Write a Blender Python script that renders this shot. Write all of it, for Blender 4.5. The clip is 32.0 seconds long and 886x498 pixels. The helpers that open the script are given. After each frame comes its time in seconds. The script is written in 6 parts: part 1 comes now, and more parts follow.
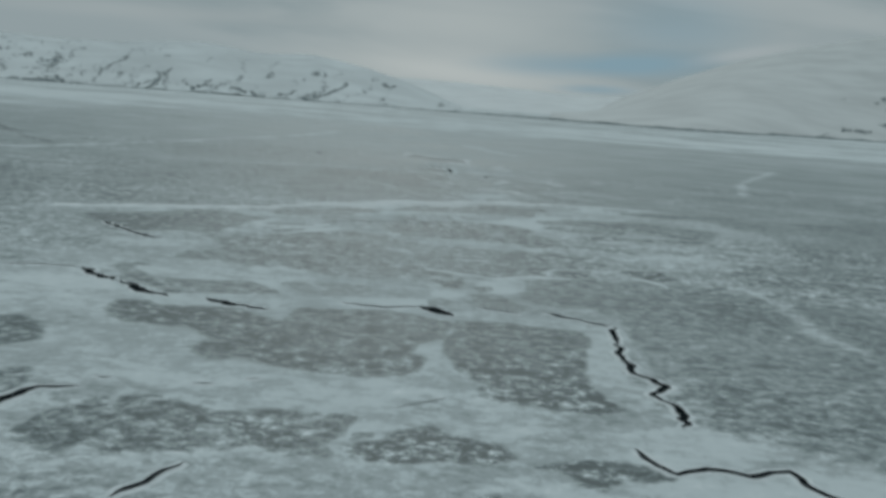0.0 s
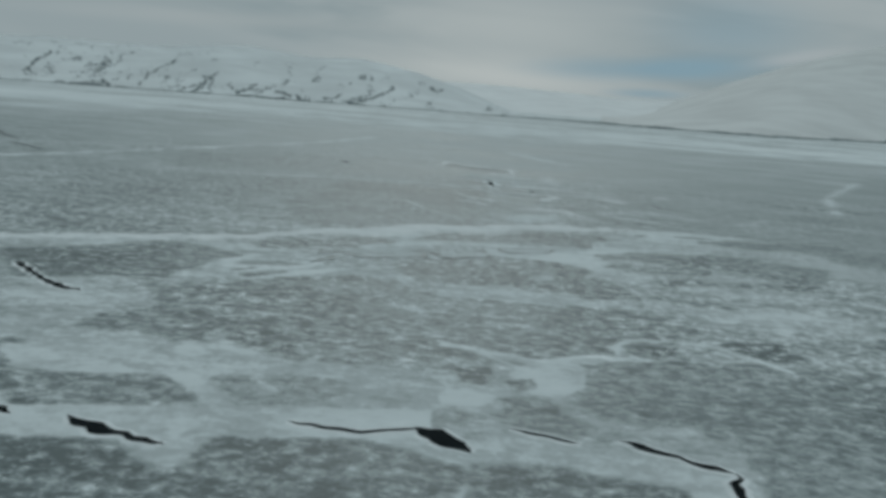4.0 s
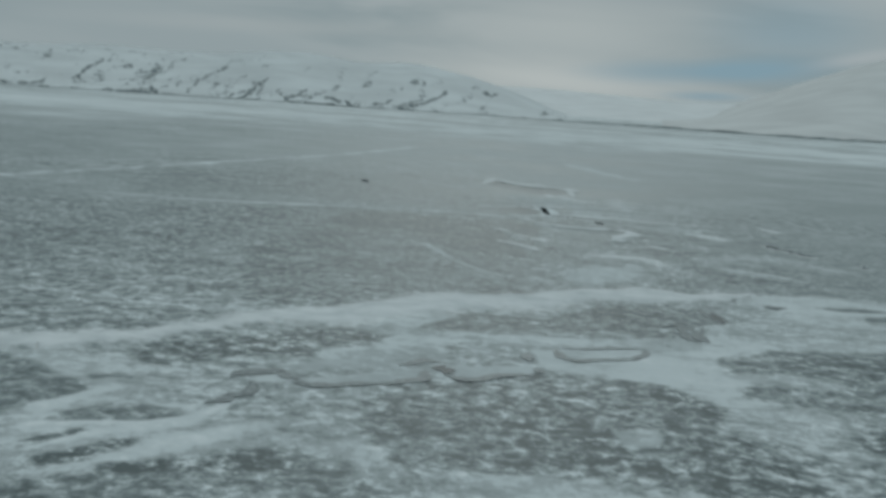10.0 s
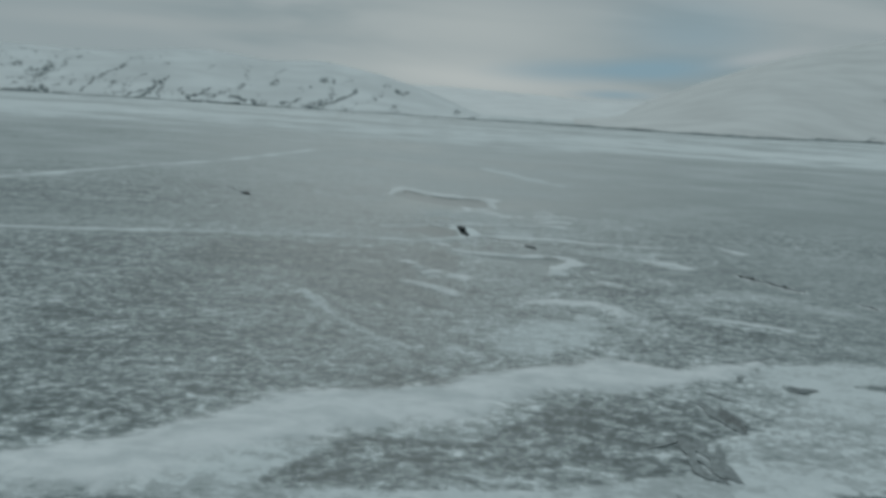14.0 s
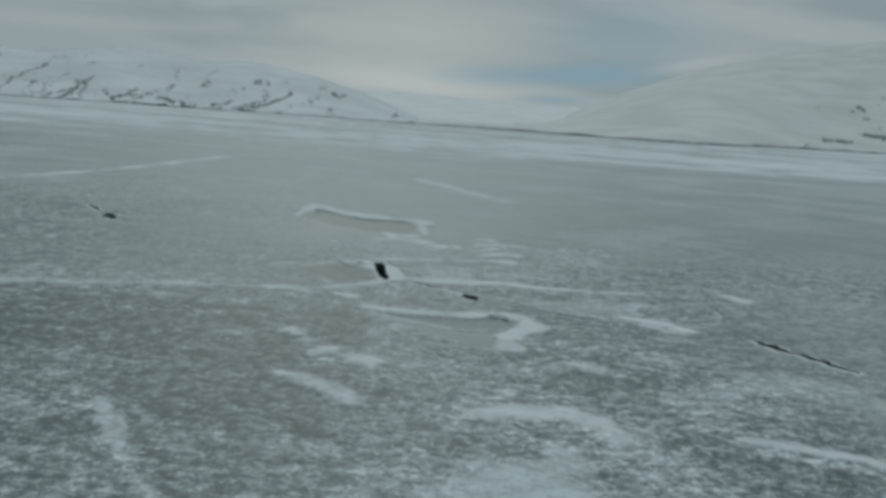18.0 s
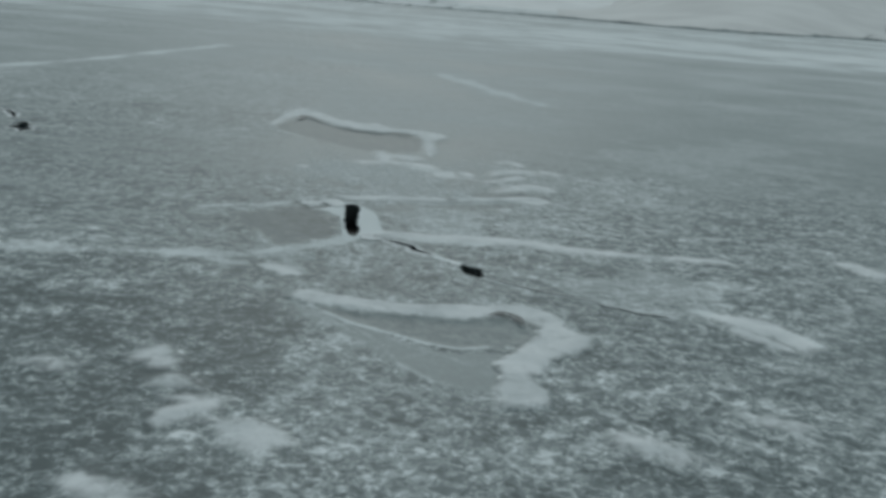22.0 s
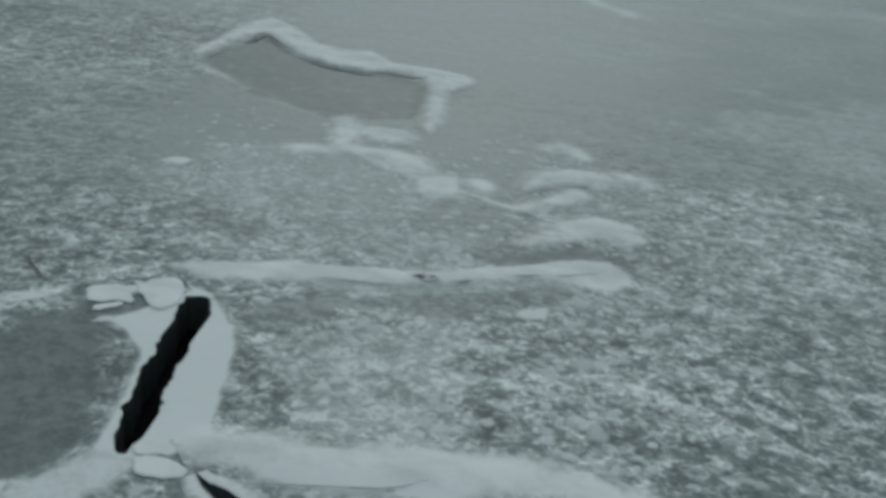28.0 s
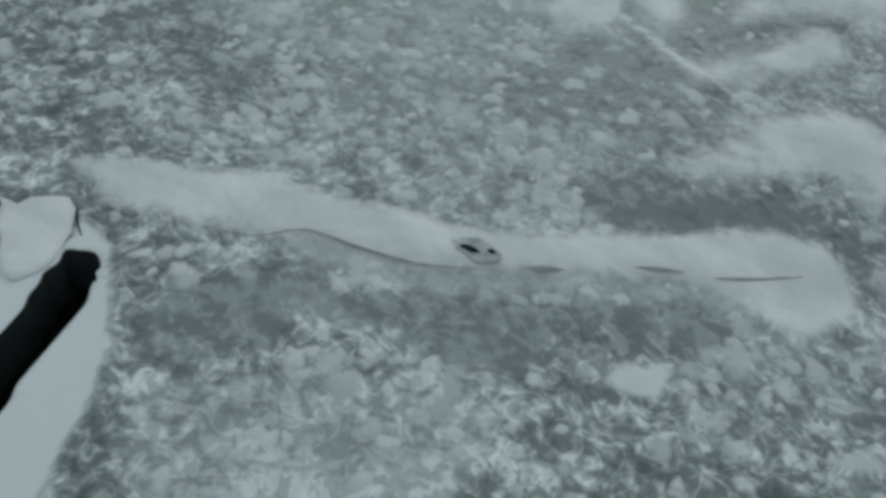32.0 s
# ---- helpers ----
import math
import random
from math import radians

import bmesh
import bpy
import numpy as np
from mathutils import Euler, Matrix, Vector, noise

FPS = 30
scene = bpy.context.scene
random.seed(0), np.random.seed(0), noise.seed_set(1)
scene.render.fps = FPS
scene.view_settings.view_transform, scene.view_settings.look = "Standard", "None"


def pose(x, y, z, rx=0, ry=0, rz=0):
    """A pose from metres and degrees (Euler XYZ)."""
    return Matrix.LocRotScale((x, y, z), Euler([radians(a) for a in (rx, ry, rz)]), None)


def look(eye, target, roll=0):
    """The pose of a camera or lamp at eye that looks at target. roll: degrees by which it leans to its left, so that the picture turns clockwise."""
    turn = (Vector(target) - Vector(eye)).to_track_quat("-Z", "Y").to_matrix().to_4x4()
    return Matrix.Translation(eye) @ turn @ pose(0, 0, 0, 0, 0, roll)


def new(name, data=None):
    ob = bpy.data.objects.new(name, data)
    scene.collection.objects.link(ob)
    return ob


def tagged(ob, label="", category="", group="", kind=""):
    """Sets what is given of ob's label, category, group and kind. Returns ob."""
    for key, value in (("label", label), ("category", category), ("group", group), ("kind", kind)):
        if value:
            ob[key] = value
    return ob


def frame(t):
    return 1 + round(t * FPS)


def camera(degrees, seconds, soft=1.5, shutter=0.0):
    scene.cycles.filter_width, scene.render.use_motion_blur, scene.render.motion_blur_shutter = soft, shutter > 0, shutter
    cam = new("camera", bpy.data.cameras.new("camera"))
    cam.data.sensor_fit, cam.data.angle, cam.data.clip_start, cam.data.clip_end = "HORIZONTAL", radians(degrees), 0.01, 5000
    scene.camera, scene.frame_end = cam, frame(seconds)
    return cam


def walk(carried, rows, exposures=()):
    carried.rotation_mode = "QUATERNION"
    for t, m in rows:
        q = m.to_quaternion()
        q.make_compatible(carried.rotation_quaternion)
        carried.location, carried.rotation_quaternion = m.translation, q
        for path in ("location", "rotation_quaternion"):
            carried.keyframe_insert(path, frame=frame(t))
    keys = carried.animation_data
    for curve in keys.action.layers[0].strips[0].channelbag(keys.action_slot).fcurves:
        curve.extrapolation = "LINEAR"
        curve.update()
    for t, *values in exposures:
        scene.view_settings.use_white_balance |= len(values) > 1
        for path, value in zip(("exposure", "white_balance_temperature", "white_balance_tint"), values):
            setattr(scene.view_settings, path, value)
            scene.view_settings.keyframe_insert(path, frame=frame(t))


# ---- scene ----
# Flight over a frozen lake: x right, y ahead along the flight, z up, ice surface at z = 0.
cam = camera(51.85, 32.0, soft=4.0)

# seconds, x, y, z, yaw, pitch, roll
PATH = [
    (0, 0.00, -0.85, 8.00, 0.00, -9.39, 4.46),
    (0.5, 0.10, 0.84, 7.94, 0.03, -9.32, 4.48),
    (1, 0.20, 2.55, 7.91, 0.08, -9.31, 4.50),
    (1.5, 0.30, 4.20, 7.92, 0.14, -9.33, 4.48),
    (2, 0.36, 5.80, 7.95, 0.18, -9.35, 4.41),
    (2.5, 0.40, 7.49, 7.94, 0.18, -9.35, 4.42),
    (3, 0.48, 9.22, 7.90, 0.81, -9.33, 4.39),
    (3.5, 0.60, 10.94, 7.87, 2.00, -9.35, 4.40),
    (5.5, 0.78, 17.74, 7.81, 5.05, -9.37, 4.30),
    (6, 0.80, 19.30, 7.85, 5.42, -9.37, 4.25),
    (6.5, 0.79, 20.86, 7.86, 5.68, -9.37, 4.23),
    (7, 0.79, 22.44, 7.86, 5.89, -9.36, 4.14),
    (7.5, 0.76, 24.13, 7.85, 6.03, -9.34, 4.09),
    (8, 0.73, 25.93, 7.87, 6.18, -9.34, 4.06),
    (8.5, 0.69, 27.66, 7.85, 6.29, -9.34, 4.01),
    (9, 0.64, 29.31, 7.84, 6.40, -9.35, 3.96),
    (9.5, 0.59, 30.95, 7.84, 6.52, -9.33, 3.94),
    (10, 0.54, 32.63, 7.82, 6.61, -9.32, 3.90),
    (10.5, 0.48, 34.28, 7.82, 6.65, -9.32, 3.88),
    (11, 0.41, 35.92, 7.80, 6.74, -9.29, 3.86),
    (11.5, 0.36, 37.63, 7.78, 6.84, -9.27, 3.86),
    (12, 0.30, 39.34, 7.75, 6.91, -9.25, 3.83),
    (12.5, 0.22, 41.00, 7.72, 7.00, -9.24, 3.88),
    (13, 0.17, 42.63, 7.71, 7.08, -9.23, 3.89),
    (13.5, 0.15, 44.26, 7.70, 5.08, -9.17, 3.87),
    (14, 0.10, 45.92, 7.64, 1.20, -9.03, 3.77),
    (14.5, 0.04, 47.61, 7.60, -1.25, -8.94, 3.74),
    (16.5, 0.43, 54.66, 7.54, -3.20, -8.68, 3.96),
    (17, 0.57, 56.38, 7.53, -3.36, -8.62, 4.05),
    (17.5, 0.73, 58.06, 7.53, -3.23, -8.56, 4.05),
    (18, 1.00, 59.68, 7.52, -2.57, -8.54, 4.17),
    (18.5, 1.25, 61.28, 7.52, -2.41, -8.51, 4.19),
    (19, 1.47, 62.85, 7.52, -1.77, -8.51, 4.17),
    (19.5, 1.70, 64.45, 7.51, -0.90, -8.52, 4.23),
    (20, 1.90, 66.05, 7.51, -0.85, -8.51, 4.22),
    (20.5, 2.16, 67.69, 7.47, -0.73, -8.75, 4.28),
    (21, 2.38, 69.24, 7.45, -0.71, -10.51, 4.31),
    (21.5, 2.57, 70.81, 7.44, -0.75, -13.22, 4.41),
    (22, 2.84, 72.46, 7.35, -0.63, -15.59, 4.68),
    (22.5, 2.98, 74.06, 7.34, -0.48, -15.77, 4.79),
    (23, 3.09, 75.65, 7.38, 0.70, -16.07, 5.02),
    (23.5, 3.20, 77.28, 7.34, 1.10, -16.17, 5.42),
    (24, 3.38, 78.93, 7.33, 1.56, -16.30, 5.47),
    (24.5, 3.56, 80.55, 7.34, 1.98, -16.46, 5.48),
    (25, 3.69, 82.14, 7.32, 2.23, -16.57, 5.49),
    (25.5, 3.69, 83.77, 7.34, 2.01, -16.80, 5.62),
    (27.5, 4.39, 89.40, 7.00, 3.37, -21.40, 5.95),
    (28, 4.48, 90.78, 7.04, 3.41, -23.61, 6.16),
    (28.5, 4.55, 92.10, 7.03, 3.57, -26.15, 6.28),
    (29, 4.58, 93.37, 6.99, 6.31, -28.78, 6.41),
    (29.5, 4.67, 94.54, 6.99, 9.39, -31.41, 6.38),
    (30, 4.73, 95.72, 7.01, 12.20, -33.97, 6.34),
    (30.5, 4.78, 96.80, 7.08, 13.87, -36.84, 6.51),
    (31, 4.77, 97.76, 7.10, 15.18, -40.65, 6.83),
    (31.5, 4.78, 98.60, 7.13, 16.12, -44.84, 7.27),
    (32, 4.76, 99.39, 7.22, 16.70, -49.64, 7.82),
]
walk(cam, [(t, pose(x, y, z, 90 + pitch, 0, yaw) @ pose(0, 0, 0, 0, 0, roll)) for t, x, y, z, yaw, pitch, roll in PATH],
     exposures=[(0, 0.0, 6500, 10), (20.5, 0.0, 6500, 10), (22.5, 0.06, 6620, 13), (25, 0.16, 6650, 13), (28, 0.1, 6650, 13), (32, 0.1, 6650, 13)])

# ---- sky and sun ----
SUN_ELEVATION, SUN_AZIMUTH = radians(22), radians(-4)


class Nodes:
    """Short hand for a node tree."""

    def __init__(self, tree):
        self.tree = tree
        tree.nodes.clear()

    def add(self, kind, **sets):
        n = self.tree.nodes.new(kind)
        for key, value in sets.items():
            if key == "operation":
                n.operation = value
            elif key == "blend":
                n.blend_type = value
        return n

    def plug(self, socket, value):
        if hasattr(value, "is_output"):
            self.tree.links.new(value, socket)
        else:
            socket.default_value = value

    def math(self, op, a, b=0.0, c=None, clamp=False):
        n = self.add("ShaderNodeMath", operation=op)
        n.use_clamp = clamp
        self.plug(n.inputs[0], a)
        self.plug(n.inputs[1], b)
        if c is not None:
            self.plug(n.inputs[2], c)
        return n.outputs[0]

    def ramp(self, v, low, high, to_low=0.0, to_high=1.0):
        n = self.add("ShaderNodeMapRange")
        n.interpolation_type = "SMOOTHSTEP"
        for k, x in enumerate((v, low, high, to_low, to_high)):
            self.plug(n.inputs[k], x)
        return n.outputs[0]

    def mix(self, fac, a, b):
        n = self.add("ShaderNodeMix")
        n.data_type = "RGBA"
        self.plug(n.inputs[0], fac)
        self.plug(n.inputs[6], a if hasattr(a, "is_output") else (*a, 1))
        self.plug(n.inputs[7], b if hasattr(b, "is_output") else (*b, 1))
        return n.outputs[2]

    def noise(self, vector, scale, detail=3.0, rough=0.55, distort=0.0):
        n = self.add("ShaderNodeTexNoise")
        self.plug(n.inputs["Vector"], vector)
        for key, x in (("Scale", scale), ("Detail", detail), ("Roughness", rough), ("Distortion", distort)):
            n.inputs[key].default_value = x
        return n.outputs["Fac"]

    def warp(self, vector, scale, amount):
        """Coordinates pushed about by noise."""
        n = self.add("ShaderNodeTexNoise")
        self.plug(n.inputs["Vector"], vector)
        n.inputs["Scale"].default_value = scale
        m = self.add("ShaderNodeVectorMath", operation="MULTIPLY_ADD")
        self.plug(m.inputs[0], n.outputs["Color"])
        m.inputs[1].default_value = (amount,) * 3
        self.plug(m.inputs[2], vector)
        return m.outputs[0]

    def blend(self, v, *stops):
        n = self.add("ShaderNodeValToRGB")
        n.color_ramp.interpolation = "EASE"
        while len(n.color_ramp.elements) < len(stops):
            n.color_ramp.elements.new(0.5)
        for e, (at, colour) in zip(n.color_ramp.elements, stops):
            e.position, e.color = at, (*colour, 1)
        self.plug(n.inputs[0], v)
        return n.outputs[0]

    def along(self, vector, size, turn):
        """Coordinates measured along turned axes, in units of size."""
        n = self.add("ShaderNodeMapping")
        n.vector_type = "TEXTURE"
        self.plug(n.inputs["Vector"], vector)
        n.inputs["Scale"].default_value = size
        n.inputs["Rotation"].default_value = [radians(a) for a in turn]
        return n.outputs[0]

    def stretch(self, vector, scale=(1, 1, 1), turn=0.0, move=(0, 0, 0)):
        n = self.add("ShaderNodeMapping")
        self.plug(n.inputs["Vector"], vector)
        n.inputs["Scale"].default_value = scale
        n.inputs["Rotation"].default_value = (0, 0, radians(turn))
        n.inputs["Location"].default_value = move
        return n.outputs[0]


def build_world():
    world = bpy.data.worlds.new("overcast_sky")
    world.use_nodes = True
    scene.world = world
    g = Nodes(world.node_tree)
    sky = g.add("ShaderNodeTexSky")
    sky.sky_type = "NISHITA"
    sky.sun_disc = False
    sky.sun_elevation, sky.sun_rotation = SUN_ELEVATION, SUN_AZIMUTH
    where = g.add("ShaderNodeTexCoord").outputs["Generated"]
    sep = g.add("ShaderNodeSeparateXYZ")
    g.plug(sep.inputs[0], where)
    x, y, z = sep.outputs
    azimuth = g.math("MULTIPLY", g.math("ARCTAN2", x, y), 57.2958)
    height = g.math("MULTIPLY", g.math("ARCSINE", z), 57.2958)
    flat = g.add("ShaderNodeCombineXYZ")
    g.plug(flat.inputs[0], g.math("MULTIPLY", azimuth, 0.06))
    g.plug(flat.inputs[1], g.math("MULTIPLY", g.math("ADD", height, g.math("MULTIPLY", azimuth, 0.03)), 0.34))
    streaks = g.noise(flat.outputs[0], 1.3, 4.0, 0.5, 0.5)
    broad = g.noise(flat.outputs[0], 0.55, 2.0, 0.5, 0.3)
    # cloud deck with paler streaks
    deck = g.mix(g.ramp(streaks, 0.32, 0.68), (0.235, 0.298, 0.316), (0.335, 0.388, 0.398))
    deck = g.mix(g.ramp(broad, 0.35, 0.7), deck, (0.275, 0.335, 0.352))

    def spot(a, h, wide, tall, lean=0.0):
        da = g.math("DIVIDE", g.math("SUBTRACT", azimuth, a), wide)
        dh = g.math("DIVIDE", g.math("SUBTRACT", g.math("SUBTRACT", height, h), g.math("MULTIPLY", g.math("SUBTRACT", azimuth, a), lean)), tall)
        return g.ramp(g.math("SQRT", g.math("ADD", g.math("MULTIPLY", da, da), g.math("MULTIPLY", dh, dh))), 0.0, 1.0, 1.0, 0.0)

    pale = g.math("MULTIPLY", spot(-17.0, 3.7, 18.0, 0.8, 0.03), 0.45)
    deck = g.mix(pale, deck, (0.36, 0.405, 0.41))
    glow = spot(0.0, 4.6, 13.0, 3.6)
    deck = g.mix(g.math("MULTIPLY", glow, 0.8), deck, (0.39, 0.437, 0.437))
    low = spot(-0.5, 1.6, 15.0, 2.0, -0.04)
    deck = g.mix(g.math("MULTIPLY", low, 0.9), deck, (0.44, 0.482, 0.476))
    edge = g.math("MULTIPLY", spot(16.5, 3.75, 4.5, 0.6, 0.2), 0.6)
    deck = g.mix(edge, deck, (0.40, 0.44, 0.45))
    # the gap in the clouds with blue sky behind: its core, a thinner tail, a low streak, thin cloud above
    gap = g.math("ADD", g.math("MULTIPLY", spot(11.5, 2.9, 5.6, 1.2, 0.05), 1.1), g.math("MULTIPLY", spot(6.3, 2.5, 7.5, 1.05, 0.05), 0.75))
    gap = g.math("ADD", gap, g.math("ADD", g.math("MULTIPLY", spot(8.6, 1.2, 3.6, 0.45, 0.03), 0.8), g.math("MULTIPLY", spot(12.8, 5.2, 7.0, 3.2), 0.5)))
    gap = g.math("MULTIPLY", gap, g.ramp(streaks, 0.25, 0.6, 0.7, 1.0), clamp=True)
    clear = g.mix(0.985, sky.outputs[0], (0, 0, 0))
    blue = g.mix(0.93, clear, (0.20, 0.325, 0.40))
    colour = g.mix(g.math("MULTIPLY", gap, 1.0, clamp=True), deck, blue)
    up = g.ramp(height, 10.0, 60.0, 1.0, 1.55)
    back = g.add("ShaderNodeBackground")
    g.plug(back.inputs[0], colour)
    g.plug(back.inputs[1], up)
    out = g.add("ShaderNodeOutputWorld")
    g.plug(out.inputs[0], back.outputs[0])


build_world()

lamp = bpy.data.lights.new("sun", "SUN")
lamp.energy, lamp.angle, lamp.color = 0.42, radians(25), (0.96, 1.0, 0.97)
sun = new("sun", lamp)
sun.matrix_world = look((0, 0, 300), (-300 * math.sin(SUN_AZIMUTH) * math.cos(SUN_ELEVATION), -300 * math.cos(SUN_AZIMUTH) * math.cos(SUN_ELEVATION), 300 - 300 * math.sin(SUN_ELEVATION)))


# ---- materials ----
def material(name):
    m = bpy.data.materials.new(name)
    m.use_nodes = True
    g = Nodes(m.node_tree)
    shade = g.add("ShaderNodeBsdfPrincipled")
    out = g.add("ShaderNodeOutputMaterial")
    g.plug(out.inputs[0], shade.outputs[0])
    where = g.add("ShaderNodeTexCoord").outputs["Object"]
    return m, g, shade, where


def bump(g, shade, height, strength, distance):
    n = g.add("ShaderNodeBump")
    n.inputs["Strength"].default_value, n.inputs["Distance"].default_value = strength, distance
    g.plug(n.inputs["Height"], height)
    g.plug(shade.inputs["Normal"], n.outputs[0])


SNOW, SNOW_DULL = (0.82, 0.85, 0.86), (0.64, 0.69, 0.70)
ICE_FROST = (0.298, 0.339, 0.341)


def mottle(g, where, s, calm=None):
    """Grey ice, frost and torn snow; s is how much snow lies there."""
    flakes = g.noise(g.stretch(where, (0.8, 1.0, 1)), 2.0, 2.0, 0.4, 0.6)
    crumbs = g.noise(where, 13.0, 3.0, 0.6, 0.3)
    cakes = g.noise(g.stretch(where, (0.85, 1.0, 1)), 3.4, 2.0, 0.45, 0.5)
    broad = g.noise(g.stretch(where, (0.7, 1.5, 1)), 0.45, 4.0, 0.55, 0.6)
    cells = g.add("ShaderNodeTexVoronoi")
    cells.feature = "SMOOTH_F1"
    g.plug(cells.inputs["Vector"], g.warp(where, 8.0, 0.11))
    cells.inputs["Scale"].default_value = 7.5
    cells.inputs["Smoothness"].default_value = 0.2
    lump = g.math("MULTIPLY", g.math("SUBTRACT", 0.36, cells.outputs["Distance"]), g.ramp(g.noise(where, 0.9, 3.0), 0.42, 0.62, 0.0, 0.52))
    ahead = g.add("ShaderNodeSeparateXYZ")
    g.plug(ahead.inputs[0], where)
    late = g.ramp(ahead.outputs[1], 55.0, 78.0)
    # crisp-edged plates of crust, and pale curls along their rims
    plates = g.ramp(g.noise(g.stretch(where, (0.9, 1.0, 1)), 4.4, 3.0, 0.5, 0.9), 0.46, 0.57)
    loops = g.math("ABSOLUTE", g.math("SUBTRACT", g.noise(where, 2.7, 2.0, 0.5, 1.3), 0.5))
    curls = g.ramp(loops, 0.0, 0.075, 1.0, 0.0)

    def weigh(*terms):
        total = 0.0
        for v, middle, first, then in terms:
            total = g.math("MULTIPLY_ADD", g.math("SUBTRACT", v, middle), g.ramp(late, 0.0, 1.0, first, then), total)
        return total

    uneven = weigh((flakes, 0.5, 0.7, 0.5), (cakes, 0.5, 0.5, 0.4), (crumbs, 0.5, 0.12, 0.26), (plates, 0.45, 0.1, 0.15), (curls, 0.35, -0.09, 0.12), (lump, 0.0, 0.25, 0.6))
    if calm is not None:
        even = g.math("SUBTRACT", 1.0, g.math("MULTIPLY", calm, 0.82))
        uneven, broad = g.math("MULTIPLY", uneven, even), g.math("MULTIPLY_ADD", g.math("SUBTRACT", broad, 0.5), even, 0.5)
    if hasattr(s, "is_output"):
        uneven = g.math("MULTIPLY", uneven, g.math("MULTIPLY", g.ramp(s, 0.05, 0.36, g.ramp(late, 0.0, 1.0, 2.3, 1.05), 1.0), g.ramp(s, 0.5, 0.72, 1.0, 0.24)))
    uneven = g.math("ADD", uneven, g.math("MULTIPLY", g.math("SUBTRACT", broad, 0.5), 0.36))
    value = g.math("ADD", g.math("ADD", uneven, g.ramp(late, 0.0, 1.0, 0.478, 0.49)), g.math("ADD", g.math("MULTIPLY", g.math("SUBTRACT", s, 0.42), 0.36), g.math("SUBTRACT", g.ramp(s, 0.55, 0.8, 0.0, 0.07), g.ramp(s, 0.05, 0.24, 0.06, 0.0)) if hasattr(s, "is_output") else 0.0))
    colour = g.blend(value, (0.20, (0.103, 0.127, 0.129)), (0.36, (0.183, 0.217, 0.220)), (0.46, ICE_FROST), (0.55, (0.45, 0.49, 0.495)), (0.65, SNOW_DULL), (0.78, SNOW))
    return colour, value, g.math("MULTIPLY", crumbs, even) if calm is not None else crumbs


def ice_material():
    """Grey lake ice under a torn cover of wind-blown snow; the cover's amount lies in the mesh."""
    m, g, shade, where = material("lake_ice")
    cover = g.add("ShaderNodeAttribute")
    cover.attribute_name = "snow"
    s = cover.outputs["Fac"]
    still = g.add("ShaderNodeAttribute")
    still.attribute_name = "calm"
    colour, value, crumbs = mottle(g, where, s, still.outputs["Fac"])
    g.plug(shade.inputs["Base Color"], colour)
    amount = g.ramp(value, 0.42, 0.6)
    g.plug(shade.inputs["Roughness"], g.ramp(amount, 0.0, 1.0, 0.6, 0.9))
    shade.inputs["Specular IOR Level"].default_value = 0.24
    bump(g, shade, g.math("ADD", g.math("MULTIPLY", amount, 0.7), g.math("MULTIPLY", crumbs, 0.3)), 0.5, 0.03)
    return m


def rim_mix(g, where, snow):
    """Snow that thins out into the ice towards its rim; the mesh tells how deep it lies."""
    core, cover, still = (g.add("ShaderNodeAttribute") for k in range(3))
    core.attribute_name, cover.attribute_name, still.attribute_name = "core", "snow", "calm"
    ragged = g.math("ADD", g.math("MULTIPLY", g.noise(where, 3.0, 5.0, 0.55, 0.5), 0.9), g.math("MULTIPLY", g.noise(where, 22.0, 4.0, 0.65, 0.5), 0.1))
    edge = g.math("SUBTRACT", 0.82, g.math("MULTIPLY", core.outputs["Fac"], 0.75))
    amount = g.math("MULTIPLY", g.ramp(ragged, g.math("SUBTRACT", edge, 0.3), g.math("ADD", edge, 0.3)), 0.92)
    return g.mix(amount, mottle(g, where, cover.outputs["Fac"], still.outputs["Fac"])[0], snow), amount


def snow_material():
    m, g, shade, where = material("packed_snow")
    broad = g.noise(g.stretch(where, (1, 1.6, 1)), 0.7, 4.0, 0.6, 0.4)
    grain = g.noise(where, 14.0, 4.0, 0.6)
    snow = g.mix(g.ramp(g.math("ADD", g.math("MULTIPLY", broad, 0.88), g.math("MULTIPLY", grain, 0.12)), 0.34, 0.62), (0.58, 0.62, 0.63), (0.76, 0.79, 0.80))
    colour, amount = rim_mix(g, where, snow)
    g.plug(shade.inputs["Base Color"], colour)
    g.plug(shade.inputs["Roughness"], g.ramp(amount, 0.0, 1.0, 0.6, 0.9))
    shade.inputs["Specular IOR Level"].default_value = 0.24
    bump(g, shade, g.math("ADD", g.math("MULTIPLY", broad, 0.8), g.math("MULTIPLY", grain, 0.2)), 0.4, 0.03)
    return m


def clump_material():
    """Thin crusts of snow, each a little different."""
    m, g, shade, where = material("snow_crust")
    each = g.math("FRACT", g.math("ADD", g.add("ShaderNodeNewGeometry").outputs["Random Per Island"], g.add("ShaderNodeObjectInfo").outputs["Random"]))
    grain = g.noise(where, 16.0, 3.0, 0.6)
    tone = g.mix(each, (0.44, 0.485, 0.49), (0.66, 0.70, 0.71))
    colour, amount = rim_mix(g, where, g.mix(g.ramp(grain, 0.4, 0.7, 0.0, 0.4), tone, (0.45, 0.49, 0.495)))
    g.plug(shade.inputs["Base Color"], colour)
    g.plug(shade.inputs["Roughness"], g.ramp(amount, 0.0, 1.0, 0.6, 0.9))
    shade.inputs["Specular IOR Level"].default_value = 0.24
    bump(g, shade, grain, 0.4, 0.02)
    return m


